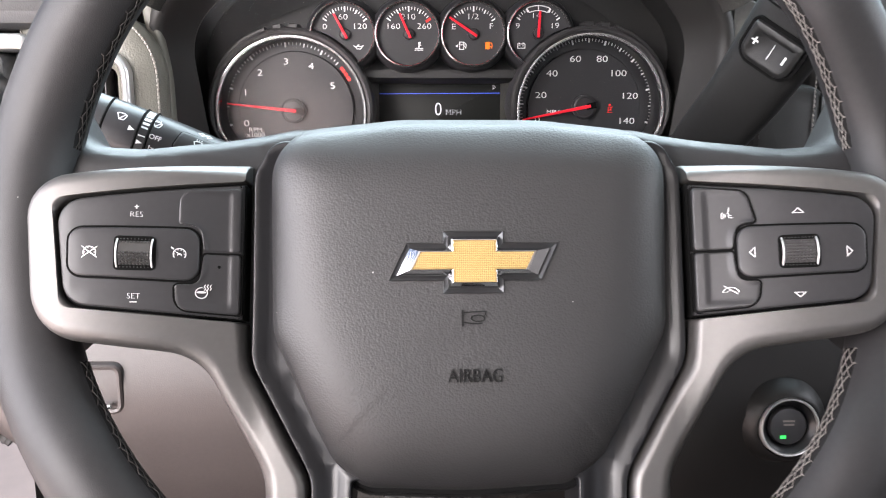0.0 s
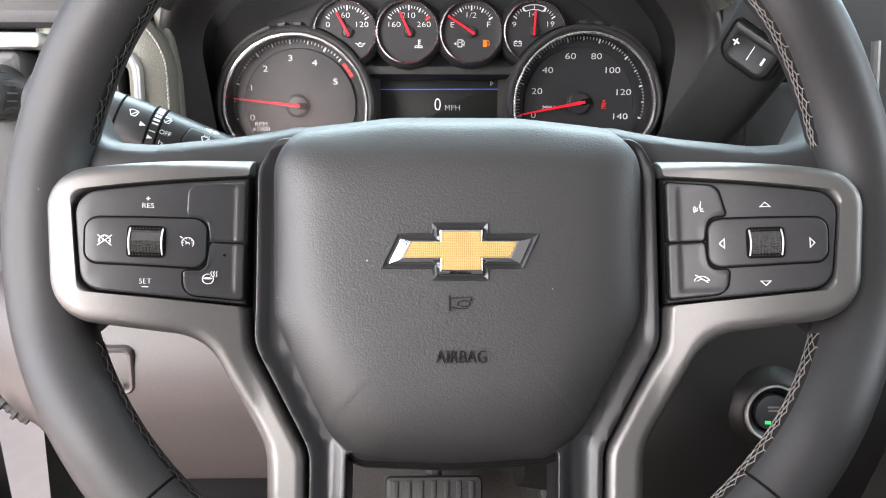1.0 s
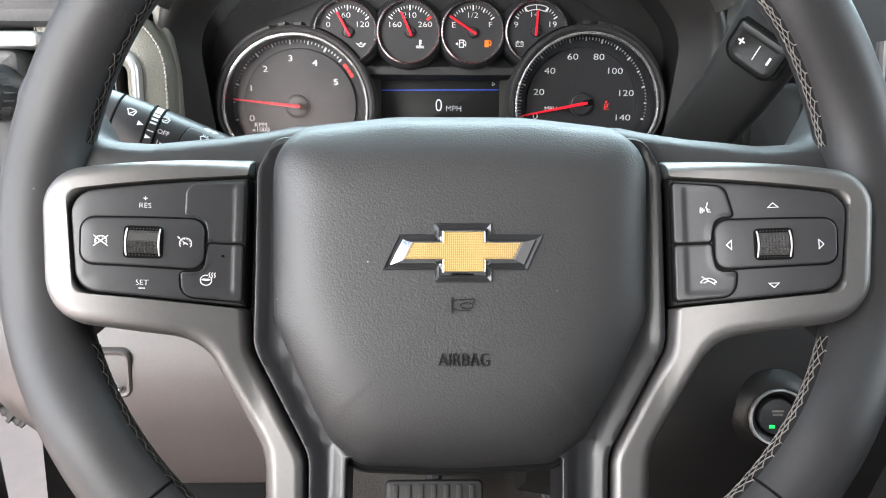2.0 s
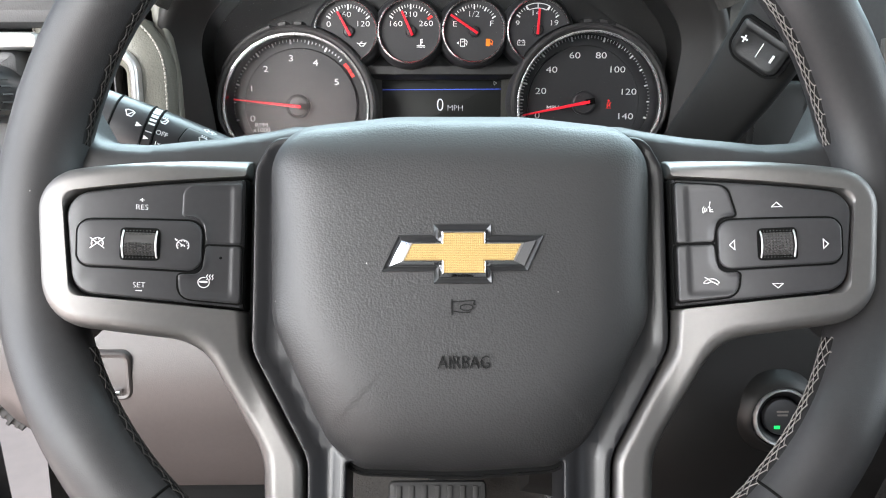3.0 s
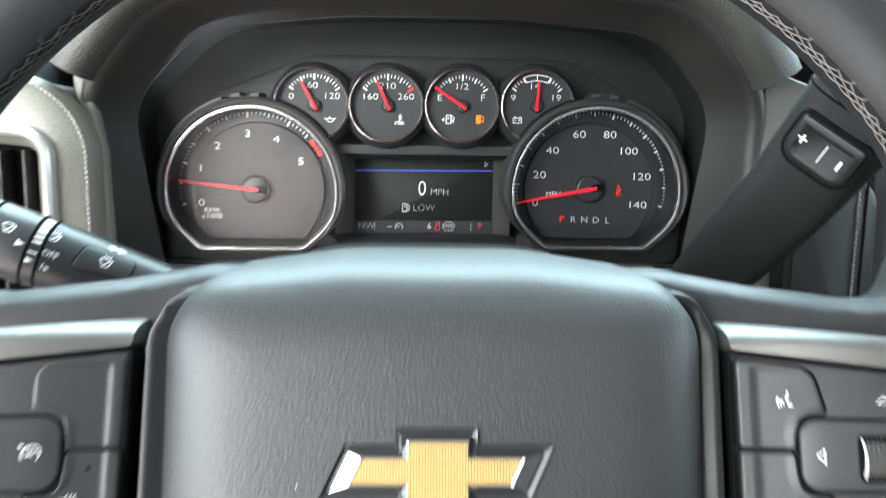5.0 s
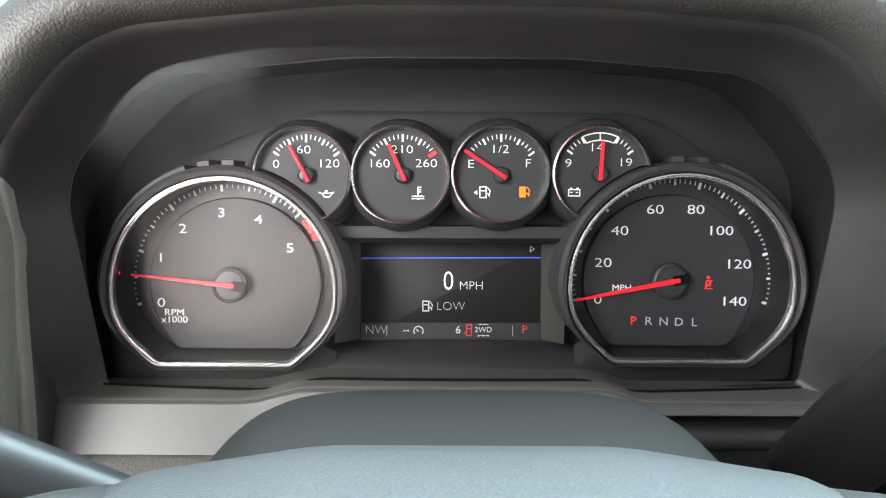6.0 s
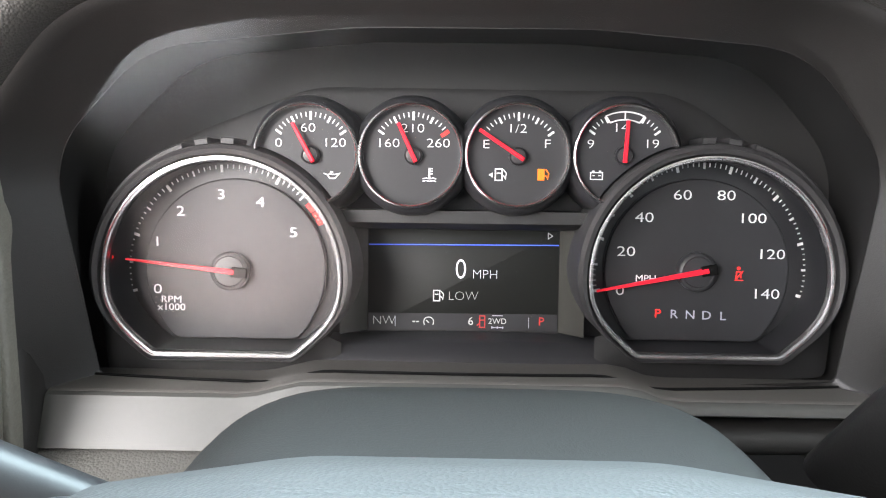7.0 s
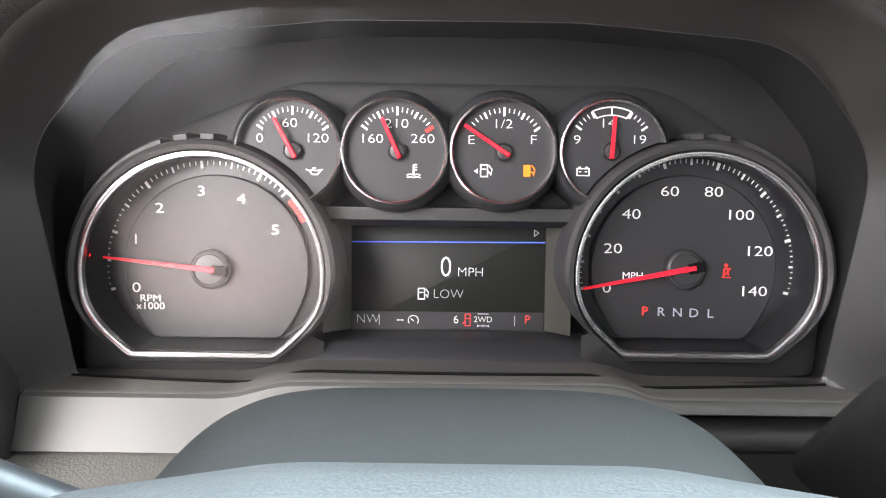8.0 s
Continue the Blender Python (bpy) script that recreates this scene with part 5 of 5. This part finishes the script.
part("end_roll", box((-0.55, -0.116, 0.0640), (-0.243, 0.05, 0.105), 0.010), ENDTRIM, end, "stitched soft upper roll")
part("silver_strip", box((-0.55, -0.125, 0.0490), (-0.268, -0.06, 0.0600), 0.004), BRIGHT, end, "bright satin silver strip")
part("end_panel", box((-0.55, -0.118, -0.11), (-0.285, 0.05, 0.0492), 0.006), ENDTRIM, end, "grey end panel")
bm = bmesh.new()
for k in range(60):
    x = -0.54 + 0.0046 * k
    tube([(x, -0.1163, 0.0885), (x + 0.0017, -0.1170, 0.0885), (x + 0.0034, -0.1163, 0.0885)], 0.0006, bm, sides=4)
part("stitching", bm, THREAD, end, "pale stitching", kind="stuff")

# panel to the right of the column with a stitched edge
rp = dash
o = rounded([(0.2145, -0.115, 0.004), (0.275, -0.115, 0.008), (0.272, 0.030, 0.02), (0.2145, 0.030, 0.006)], 6, 0.01)
part("side_panel", plate(o, [(0, 0.05), (0, -0.082), (0.002, -0.0875), (0.006, -0.090)]), SCOOP, rp, "black leather panel")
bm = bmesh.new()
for k in range(58):
    z = -0.105 + 0.0033 * k
    tube([(0.2575, -0.0902, z), (0.2577, -0.0912, z + 0.0011), (0.2575, -0.0902, z + 0.0022)], 0.0006, bm, sides=4)
part("stitching", bm, THREAD, rp, "pale stitching", kind="stuff")
part("groove", tube([(0.2625, -0.0900, -0.105), (0.2625, -0.0900, 0.07)], 0.0008), GAP, rp)
cs = thing("centre_stack", DASH, "dark centre stack with a bright trim edge", "dashboard")
part("body", box((0.283, -0.06, -0.25), (0.75, 0.25, 0.13), 0.01), PLASTIC, cs, "black centre stack")
part("trim", tube([(0.318, -0.075, -0.02), (0.319, -0.078, 0.02), (0.318, -0.075, 0.06)], 0.0035, sides=8), SILVER, cs, "bright trim edge")

# body of the dashboard behind and round the bay
body = dash
bm = bmesh.new()
loft(bm, [[Vector((x, y, z)) for y, z in ((-0.055, 0.120), (-0.040, 0.132), (0.02, 0.1385), (0.20, 0.12), (0.38, 0.10), (0.38, 0.06), (0.05, 0.06))] for x in (0.214, 0.4, 0.8, 1.15)])
part("top", bm, DASH_SOFT, body, "grained black dash top")
bm = bmesh.new()
loft(bm, [[Vector((x, y, z)) for y, z in ((-0.02, 0.105), (0.02, 0.125), (0.20, 0.12), (0.38, 0.10), (0.38, 0.05), (0.05, 0.05))] for x in (-0.55, -0.4, -0.3, -0.216)])
part("top", bm, DASH_SOFT, body, "grained black dash top")
part("rear_top", box((-0.22, 0.06, 0.10), (0.22, 0.38, 0.135), 0.01), DASH_SOFT, body)
part("firewall", box((-0.55, 0.38, -0.75), (1.15, 0.42, 0.12)), CARPET, body, "dark firewall")
part("lower_body", box((0.75, -0.03, -0.35), (1.15, 0.3, 0.12), 0.02), DASH_SOFT, body)

# steering column shroud
shroud = thing("column_shroud", DASH, "matt black steering column shroud", "steering column")


def shroud_section(y, w, top, bot):
    o = []
    for k in range(96):
        a = 2 * math.pi * k / 96
        c, s = math.cos(a), math.sin(a)
        e = 0.40
        o.append(Vector((w * math.copysign(abs(c) ** e, c), y, (top + bot) / 2 + (top - bot) / 2 * math.copysign(abs(s) ** 0.58, s))))
    return o


bm = bmesh.new()
SECTIONS = ((-0.285, 0.062, -0.016, -0.130), (-0.262, 0.074, -0.004, -0.136), (-0.235, 0.0765, 0.0005, -0.138), (-0.205, 0.0785, 0.0012, -0.15), (-0.185, 0.0790, -0.0005, -0.160), (-0.16, 0.0795, -0.0062, -0.17), (-0.13, 0.0800, -0.0155, -0.185), (-0.08, 0.083, -0.032, -0.195), (-0.03, 0.083, -0.047, -0.20), (0.02, 0.083, -0.055, -0.20))


def between(rows, k):
    """Rows of numbers, eased into k steps from each row to the next."""
    out = []
    for i in range(len(rows) - 1):
        r0, r1, r2, r3 = (rows[max(0, min(len(rows) - 1, i + n))] for n in (-1, 0, 1, 2))
        for s in range(k):
            t = s / k
            out.append([0.5 * (2 * b + (c - a) * t + (2 * a - 5 * b + 4 * c - d) * t * t + (3 * b - a - 3 * c + d) * t ** 3) for a, b, c, d in zip(r0, r1, r2, r3)])
    return out + [list(rows[-1])]


loft(bm, [shroud_section(*v) for v in between(SECTIONS, 4)])
part("shroud", bm, SHROUD, shroud, "matt black rounded shroud", sharp=60)
part("joint", tube([p + Vector((0, 0, 0)) for p in [Vector((-0.0773, y, -0.058)) for y in (-0.26, -0.2, -0.1)]], 0.0007), GAP, shroud)

# ---- turn signal stalk ----
ax = Vector((0.932, 0.103, -0.348)).normalized()
fz = Vector((0, 0.45, 0.90))
fz = (fz - ax * fz.dot(ax)).normalized()
fy = fz.cross(ax)
A = Vector((-0.1591, -0.2203, -0.0030)) - ax * 0.0737
STALK = DASH @ Matrix.Translation(A) @ Matrix(((ax.x, fy.x, fz.x, 0), (ax.y, fy.y, fz.y, 0), (ax.z, fy.z, fz.z, 0), (0, 0, 0, 1)))
stalk = thing("turn_signal_stalk", STALK, "black turn signal and wiper stalk with white signs", "stalk")
L = 0.165


def stalk_r(x):
    return 0.0155 - 0.0050 * smooth(0.05, L, x) if x > 0.004 else 0.0125


def on_stalk(p):
    """Wraps a flat piece (x along, z round) on the stalk's driver side."""
    x = p.x - 0.0078
    r = stalk_r(x) - p.y
    a = p.z / stalk_r(x)
    return Vector((x, -r * math.cos(a) * 0.86, r * math.sin(a)))


xs = [0.0, 0.002, 0.005, 0.01] + [0.02 + k * (L - 0.02) / 12 for k in range(13)]
bm = bmesh.new()
loft(bm, [[Vector((x, -0.86 * (0.010 if i == 0 else stalk_r(x)) * math.cos(2 * math.pi * k / 28), (0.010 if i == 0 else stalk_r(x)) * math.sin(2 * math.pi * k / 28))) for k in range(28)] for i, x in enumerate(xs)])
part("lever", bm, GLOSSY, stalk, "satin black lever")
for x in (0.0562, 0.0735, 0.0790):
    part("groove", tube([on_stalk(Vector((x, 0.0001, (k - 14) * 2 * math.pi / 28 * stalk_r(x)))) for k in range(28)], 0.0007, sides=5, closed=True), GAP, stalk)


def wiper_sign(cx, cz, mist, k=0.8):
    at = lambda *pts: [(cx + k * x, cz + k * z) for x, z in pts]
    bm = stroke(at((-0.0032, 0.0016), (-0.0016, 0.0026), (0.0016, 0.0026), (0.0032, 0.0016), (0.0020, -0.0022), (-0.0010, -0.0024)), 0.00042, -0.0001, closed=True, bend=on_stalk)
    stroke(at((-0.0012, -0.0022), (0.0020, 0.0016)), 0.00042, -0.00015, bm, bend=on_stalk)
    if mist:
        for n in (-1, 0, 1):
            stroke(at((0.0016 * n, 0.0032), (0.0016 * n, 0.0042)), 0.00042, -0.0001, bm, bend=on_stalk)
    return bm


part("sign", wiper_sign(0.0640, 0.0025, False, 0.75), PRINT, stalk, "white wiper sign")
part("sign", wiper_sign(0.0812, 0.0050, True, 0.7), PRINT, stalk, "white washer sign")
part("lettering", letters("OFF", 0.0828, -0.0026, -0.0001, 0.0036, bend=on_stalk), PRINT, stalk, "white OFF lettering")
part("lettering", letters("1x", 0.0822, -0.0084, -0.0001, 0.0034, bend=on_stalk), PRINT, stalk, "white 1x lettering")
bm = bmesh.new()
for k, (z, h) in enumerate(((0.0125, 0.0030), (0.0090, 0.0024), (0.0058, 0.0018), (0.0030, 0.0013), (0.0006, 0.0010), (-0.0040, 0.0006))):
    fill(poly([(0.0746, z - h / 2), (0.0780, z - h / 2), (0.0780, z + h / 2), (0.0746, z + h / 2)]), -0.0001, bm, bend=on_stalk)
fill(poly([(0.0690, -0.0035), (0.0722, -0.0022), (0.0690, -0.0008)]), -0.0001, bm, bend=on_stalk)
fill(poly([(0.0746, -0.0088), (0.0776, -0.0076), (0.0746, -0.0064)]), -0.0001, bm, bend=on_stalk)
part("speed_scale", bm, PRINT, stalk, "white wiper speed scale")
key = [(0.0915, -0.0048, 0.002), (0.1140, -0.0024, 0.002), (0.1145, 0.0062, 0.002), (0.0940, 0.0064, 0.002)]
part("key_gap", shape_plate(key, [(-0.0006, 0.0010), (-0.0006, -0.0001)], bend=on_stalk, step=0.0015), GAP, stalk)
part("washer_key", shape_plate(key, [(0, 0.0010), (0, -0.0004), (0.0005, -0.0007)], bend=on_stalk, step=0.0015), BUTTON, stalk, "black washer key")
part("sign", moved(wiper_sign(0.1035, 0.0014, True, 0.75), pose(0, -0.0007, 0)), PRINT, stalk, "white washer sign")
bm = bmesh.new()
for sx, cx in ((1, 0.1064), (-1, 0.1036)):
    stroke([(cx, 0.0108), (cx, 0.0117), (cx + sx * 0.0022, 0.0102), (cx, 0.0087), (cx, 0.0096), (cx - sx * 0.0010, 0.0096), (cx - sx * 0.0010, 0.0108)], 0.0004, -0.0001, bm, closed=True, bend=on_stalk)
part("sign", bm, PRINT, stalk, "white turn arrows sign")

# ---- column shifter ----
u = Vector((0.68, -0.46, -0.57)).normalized()
up = Vector((0.22, -0.62, 0.76))
up = (up - u * up.dot(u)).normalized()
nn = up.cross(u)
P0 = Vector((0.1690, -0.2135, 0.0455))
SHIFT = DASH @ Matrix.Translation(P0) @ Matrix(((u.x, nn.x, up.x, 0), (u.y, nn.y, up.y, 0), (u.z, nn.z, up.z, 0), (0, 0, 0, 1)))
shifter = thing("column_shifter", SHIFT, "black column gear shifter with plus and minus key", "gear shifter")
sect = lambda z, w, d, cx=0.0, cy=0.012: [Vector((cx + w * math.copysign(abs(math.cos(a)) ** 0.55, math.cos(a)), cy + d * math.copysign(abs(math.sin(a)) ** 0.7, math.sin(a)), z)) for a in (2 * math.pi * k / 32 for k in range(32))]
bm = bmesh.new()
loft(bm, [sect(*v) for v in ((-0.16, 0.0175, 0.012, -0.010, 0.03), (-0.115, 0.0185, 0.012, -0.0085, 0.022), (-0.075, 0.0200, 0.0125, -0.0045, 0.015), (-0.035, 0.0210, 0.0120, -0.0006, 0.0125), (0.0, 0.0225, 0.0120, 0.0, 0.012), (0.030, 0.0235, 0.0120, 0.0, 0.012), (0.055, 0.0225, 0.0120), (0.072, 0.0205, 0.0110), (0.080, 0.016, 0.008))])
part("lever", bm, SHIFTLEVER, shifter, "matt black shift lever", sharp=60)
part("cap_joint", tube([Vector((p.x * 1.004, (p.y - 0.012) * 1.01 + 0.012, p.z)) for p in sect(0.0215, 0.0233, 0.0120)], 0.0006, closed=True, sides=5), GAP, shifter)
key = rounded([(-0.0155, 0.0120, 0.003), (0.0165, 0.0120, 0.003), (0.0165, -0.0115, 0.0085), (-0.0155, -0.0115, 0.0085)], 8)
part("key_gap", plate(inset(key, -0.0014), [(0, 0.004), (0, -0.0011)]), GAP, shifter)
part("key", plate(inset(key, 0.0004), [(0, 0.003), (0, -0.0014), (0.0006, -0.0026), (0.0026, -0.0034), (0.0040, -0.0032), (0.0050, -0.0027)]), SHIFTLEVER, shifter, "black plus and minus key")
bm = stroke([(-0.0114, 0.0015), (-0.0072, 0.0015)], 0.0008, -0.0033)
stroke([(-0.0093, 0.0037), (-0.0093, -0.0007)], 0.0008, -0.0034, bm)
stroke([(0.0012, 0.0052), (0.0012, -0.0040)], 0.0004, -0.0033, bm)
stroke([(0.0096, 0.0028), (0.0096, -0.0020)], 0.0012, -0.0033, bm)
part("sign", bm, PRINT, shifter, "white plus and minus signs")

# ---- lower cover, start button, release handle ----
knee = thing("knee_panel", DASH, "grey plastic knee panel under the dashboard", "knee panel")
bm = bmesh.new()
prof = [(-0.14, -0.0950), (-0.158, -0.0975), (-0.172, -0.1060), (-0.182, -0.1240), (-0.1875, -0.150), (-0.1882, -0.165), (-0.1845, -0.185), (-0.1770, -0.210), (-0.1680, -0.2340), (-0.164, -0.2388), (-0.158, -0.2390), (-0.145, -0.2300), (-0.12, -0.12)]
loft(bm, [[Vector((x, y + 0.02 * smooth(-0.25, -0.32, x), max(z, -0.2390 + 0.9 * max(0.0, -0.222 - x)))) for y, z in prof] for x in [-0.31 + 0.01 * k for k in range(24)]])
part("panel", bm, KNEE, knee, "grey plastic panel")
bm = bmesh.new()
for k in range(7):
    a = Vector((-0.306 + 0.0040 * k, -0.166, -0.1695 - 0.0034 * k))
    tube([a, a + Vector((0.0016, 0, -0.0014))], 0.0075 if k % 2 else 0.0058, bm, sides=12)
    tube([a + Vector((0.0016, 0, -0.0014)), a + Vector((0.0040, 0, -0.0034))], 0.0052, bm, sides=12)
part("cable_boot", bm, RUBBER, knee, "ribbed black rubber cable boot")
part("under_cover", box((-0.20, -0.160, -0.30), (-0.100, -0.02, -0.2405), 0.004), GAP, knee, "black cover under the panel")
hd = thing("release_handle", DASH @ pose(-0.2115, -0.1870, -0.1510), "grey brake release handle in a rounded recess", "handle")
o = rounded([(-0.022, -0.0165, 0.006), (0.0125, -0.0165, 0.006), (0.0125, 0.0145, 0.006), (-0.022, 0.0145, 0.006)], 6)
part("bezel", band([(inset(o, -0.0012), 0.004), (o, -0.0016), (inset(o, 0.0012), -0.0026), (inset(o, 0.0030), -0.0020), (inset(o, 0.0042), 0.0030)]), KNEE, hd, "raised grey rim")
part("recess", plate(inset(o, 0.0036), [(0, 0.006), (0, 0.002)]), KNEE, hd)
part("pull", box((-0.018, -0.006, -0.0118), (0.0068, 0.001, -0.0088), 0.0012), CHROME, hd, "bright pull edge")
part("sign", letters("(P)", -0.012, -0.0005, 0.0014, 0.006), PRINT, hd)

scoop = thing("ignition_cover", DASH, "dark plastic cover round the start button", "dashboard panel")
bm = bmesh.new()
prof = [(-0.02, -0.105), (-0.055, -0.118), (-0.070, -0.140), (-0.082, -0.175), (-0.092, -0.215), (-0.086, -0.262), (-0.06, -0.32), (0.0, -0.36), (0.05, -0.36), (0.05, -0.105)]
loft(bm, [[Vector((x, y + 0.05 * smooth(0.20, 0.06, x), z)) for y, z in prof] for x in [0.075 + 0.02 * k for k in range(15)]])
part("cover", bm, SCOOP, scoop, "dark plastic cover", sharp=60)
o = circle(0.2560, -0.2215, 0.0235, 48)
part("button_boss", band([(inset(o, -0.011), -0.0860), (inset(o, -0.0075), -0.0925), (inset(o, -0.004), -0.0962), (inset(o, -0.0015), -0.0984), (o, -0.0988), (inset(o, 0.001), -0.085)]), SCOOP, scoop, "flared rim round the start button", sharp=60)
st = thing("start_button", DASH @ pose(0.2560, -0.0960, -0.2215, -6, 0, 0), "round black start button with chrome ring and green lamp", "button")
o = circle(0, 0, 0.0225, 48)
part("ring", band([(inset(o, -0.0004), 0.012), (o, -0.0045), (inset(o, 0.0008), -0.0058), (inset(o, 0.0018), -0.0056), (inset(o, 0.0024), -0.0030)]), BRIGHT, st, "chrome ring")
part("dish", band([(inset(o, 0.0022), -0.0040), (inset(o, 0.0060), -0.0002), (inset(o, 0.0085), 0.0040)]), FRAME, st, "glossy black dish")
part("button", plate(inset(o, 0.0080), [(0, 0.008), (0, -0.0005), (0.0010, -0.0020), (0.0030, -0.0024)]), GLOSSY, st, "glossy black push button")
for z, w in ((0.0042, 0.0046), (0.0014, 0.0040)):
    part("lettering_bar", stroke([(-w, z), (w, z)], 0.0014, -0.0026), THREAD, st)
part("lamp", box((-0.0064, -0.0032, -0.0092), (-0.0018, -0.0022, -0.0066), 0.0009), GREEN_LIGHT, st, "lit green lamp")

# ---- pedals and floor ----
pd = thing("brake_pedal", DASH @ pose(-0.003, 0.250, -0.492, -25), "black rubber brake pedal with ribs", "pedal")
part("pad", box((-0.062, -0.008, -0.034), (0.062, 0.008, 0.034), 0.007), RUBBER, pd, "ribbed rubber pad")
for k in range(7):
    part("rib", box((-0.052 + 0.016 * k, -0.0105, -0.028), (-0.045 + 0.016 * k, -0.006, 0.028), 0.001), RUBBER, pd)
part("arm", tube([(0.0, 0.012, 0.02), (0.0, 0.05, 0.16), (0.0, 0.06, 0.32)], 0.011, sides=8), PLASTIC, pd, "black pedal arm")
ac = thing("accelerator_pedal", DASH @ pose(0.165, 0.27, -0.53, -30), "black rubber accelerator pedal", "pedal")
part("pad", box((-0.028, -0.006, -0.075), (0.028, 0.006, 0.075), 0.005), RUBBER, ac)
part("arm", tube([(0, 0.01, 0.05), (0, 0.06, 0.2)], 0.008, sides=8), PLASTIC, ac)

# ---- the cab round it ----
floor = tagged(part("floor", box((-0.62, -2.0, -0.02), (1.25, 0.9, 0.0)), CARPET), "dark cab floor carpet", "floor", kind="structure")
tagged(part("ceiling", box((-0.62, -2.0, 1.34), (1.25, 0.25, 1.40), 0.02), ROOFCLOTH), "pale grey cloth headliner", "ceiling", kind="structure")
bm = box((-0.66, 0.28, 0.0), (-0.60, 0.70, 0.86), 0.01)
box((-0.66, 0.70, 0.38), (-0.60, 0.95, 0.86), 0.01, bm)
loft(bm, [[Vector(c) + Vector((dx, dy, 0)) for dx, dy in ((-0.04, -0.03), (0.03, -0.03), (0.03, 0.03), (-0.04, 0.03))] for c in ((-0.62, 0.86, 0.86), (-0.58, 0.52, 1.10), (-0.54, 0.22, 1.36))])
tagged(part("wall_left", bm, PLASTIC), "dark door pillar and footwell side", "wall", kind="structure")
bm = box((-0.66, -2.0, 0.0), (-0.60, -1.0, 0.50), 0.01)
box((-0.66, -1.10, 0.50), (-0.60, -0.98, 1.36), 0.0, bm)
tagged(part("wall_left_rear", bm, PLASTIC), "dark rear door panel and door pillar", "wall", kind="structure")
tagged(part("sill", box((-0.70, -1.0, -0.06), (-0.58, 0.3, 0.035), 0.015), PLASTIC), "dark door sill of the open door", "sill", kind="structure")
bm = box((1.22, -2.0, 0.0), (1.28, 0.95, 0.82), 0.01)
# unseen panel added over the rear side opening to keep sky light out
box((1.22, -2.0, 0.82), (1.28, -0.30, 1.36), 0.0, bm)
tagged(part("wall_right", bm, PLASTIC), "dark passenger door with an added unseen panel that blocks sky light", "wall", kind="structure")
bm = box((-0.66, -2.06, 0.0), (1.28, -2.0, 0.86), 0.01)
tagged(part("wall_rear", bm, PLASTIC), "dark cab rear wall", "wall", kind="structure")
tagged(part("wall_front", box((-0.52, 0.90, -0.02), (1.28, 0.96, 0.80), 0.01), PLASTIC), "dark firewall", "wall", kind="structure")
# unseen seat: backrest placed to block the sun, pale cushion to brighten lens reflections
seat = thing("driver_seat", pose(0, -0.60, 0), "unseen driver seat set forward to shade the wheel, with pale grey leather cushion and black backrest", "seat")
part("cushion", box((-0.29, -0.05, 0.14), (0.27, 0.40, 0.34), 0.05), SEATCLOTH, seat, "pale grey leather cushion")
part("backrest", moved(box((-0.30, -0.09, -0.02), (0.30, 0.07, 0.80), 0.06), pose(0, -0.02, 0.28, 10)), SEATBACK, seat, "black backrest")
part("base", box((-0.22, -0.05, 0.0), (0.22, 0.30, 0.15), 0.01), PLASTIC, seat)
ground = tagged(part("ground", box((-400, -400, -0.62), (400, 400, -0.60)), ASPHALT), "pale paved ground outside", "ground", kind="structure")
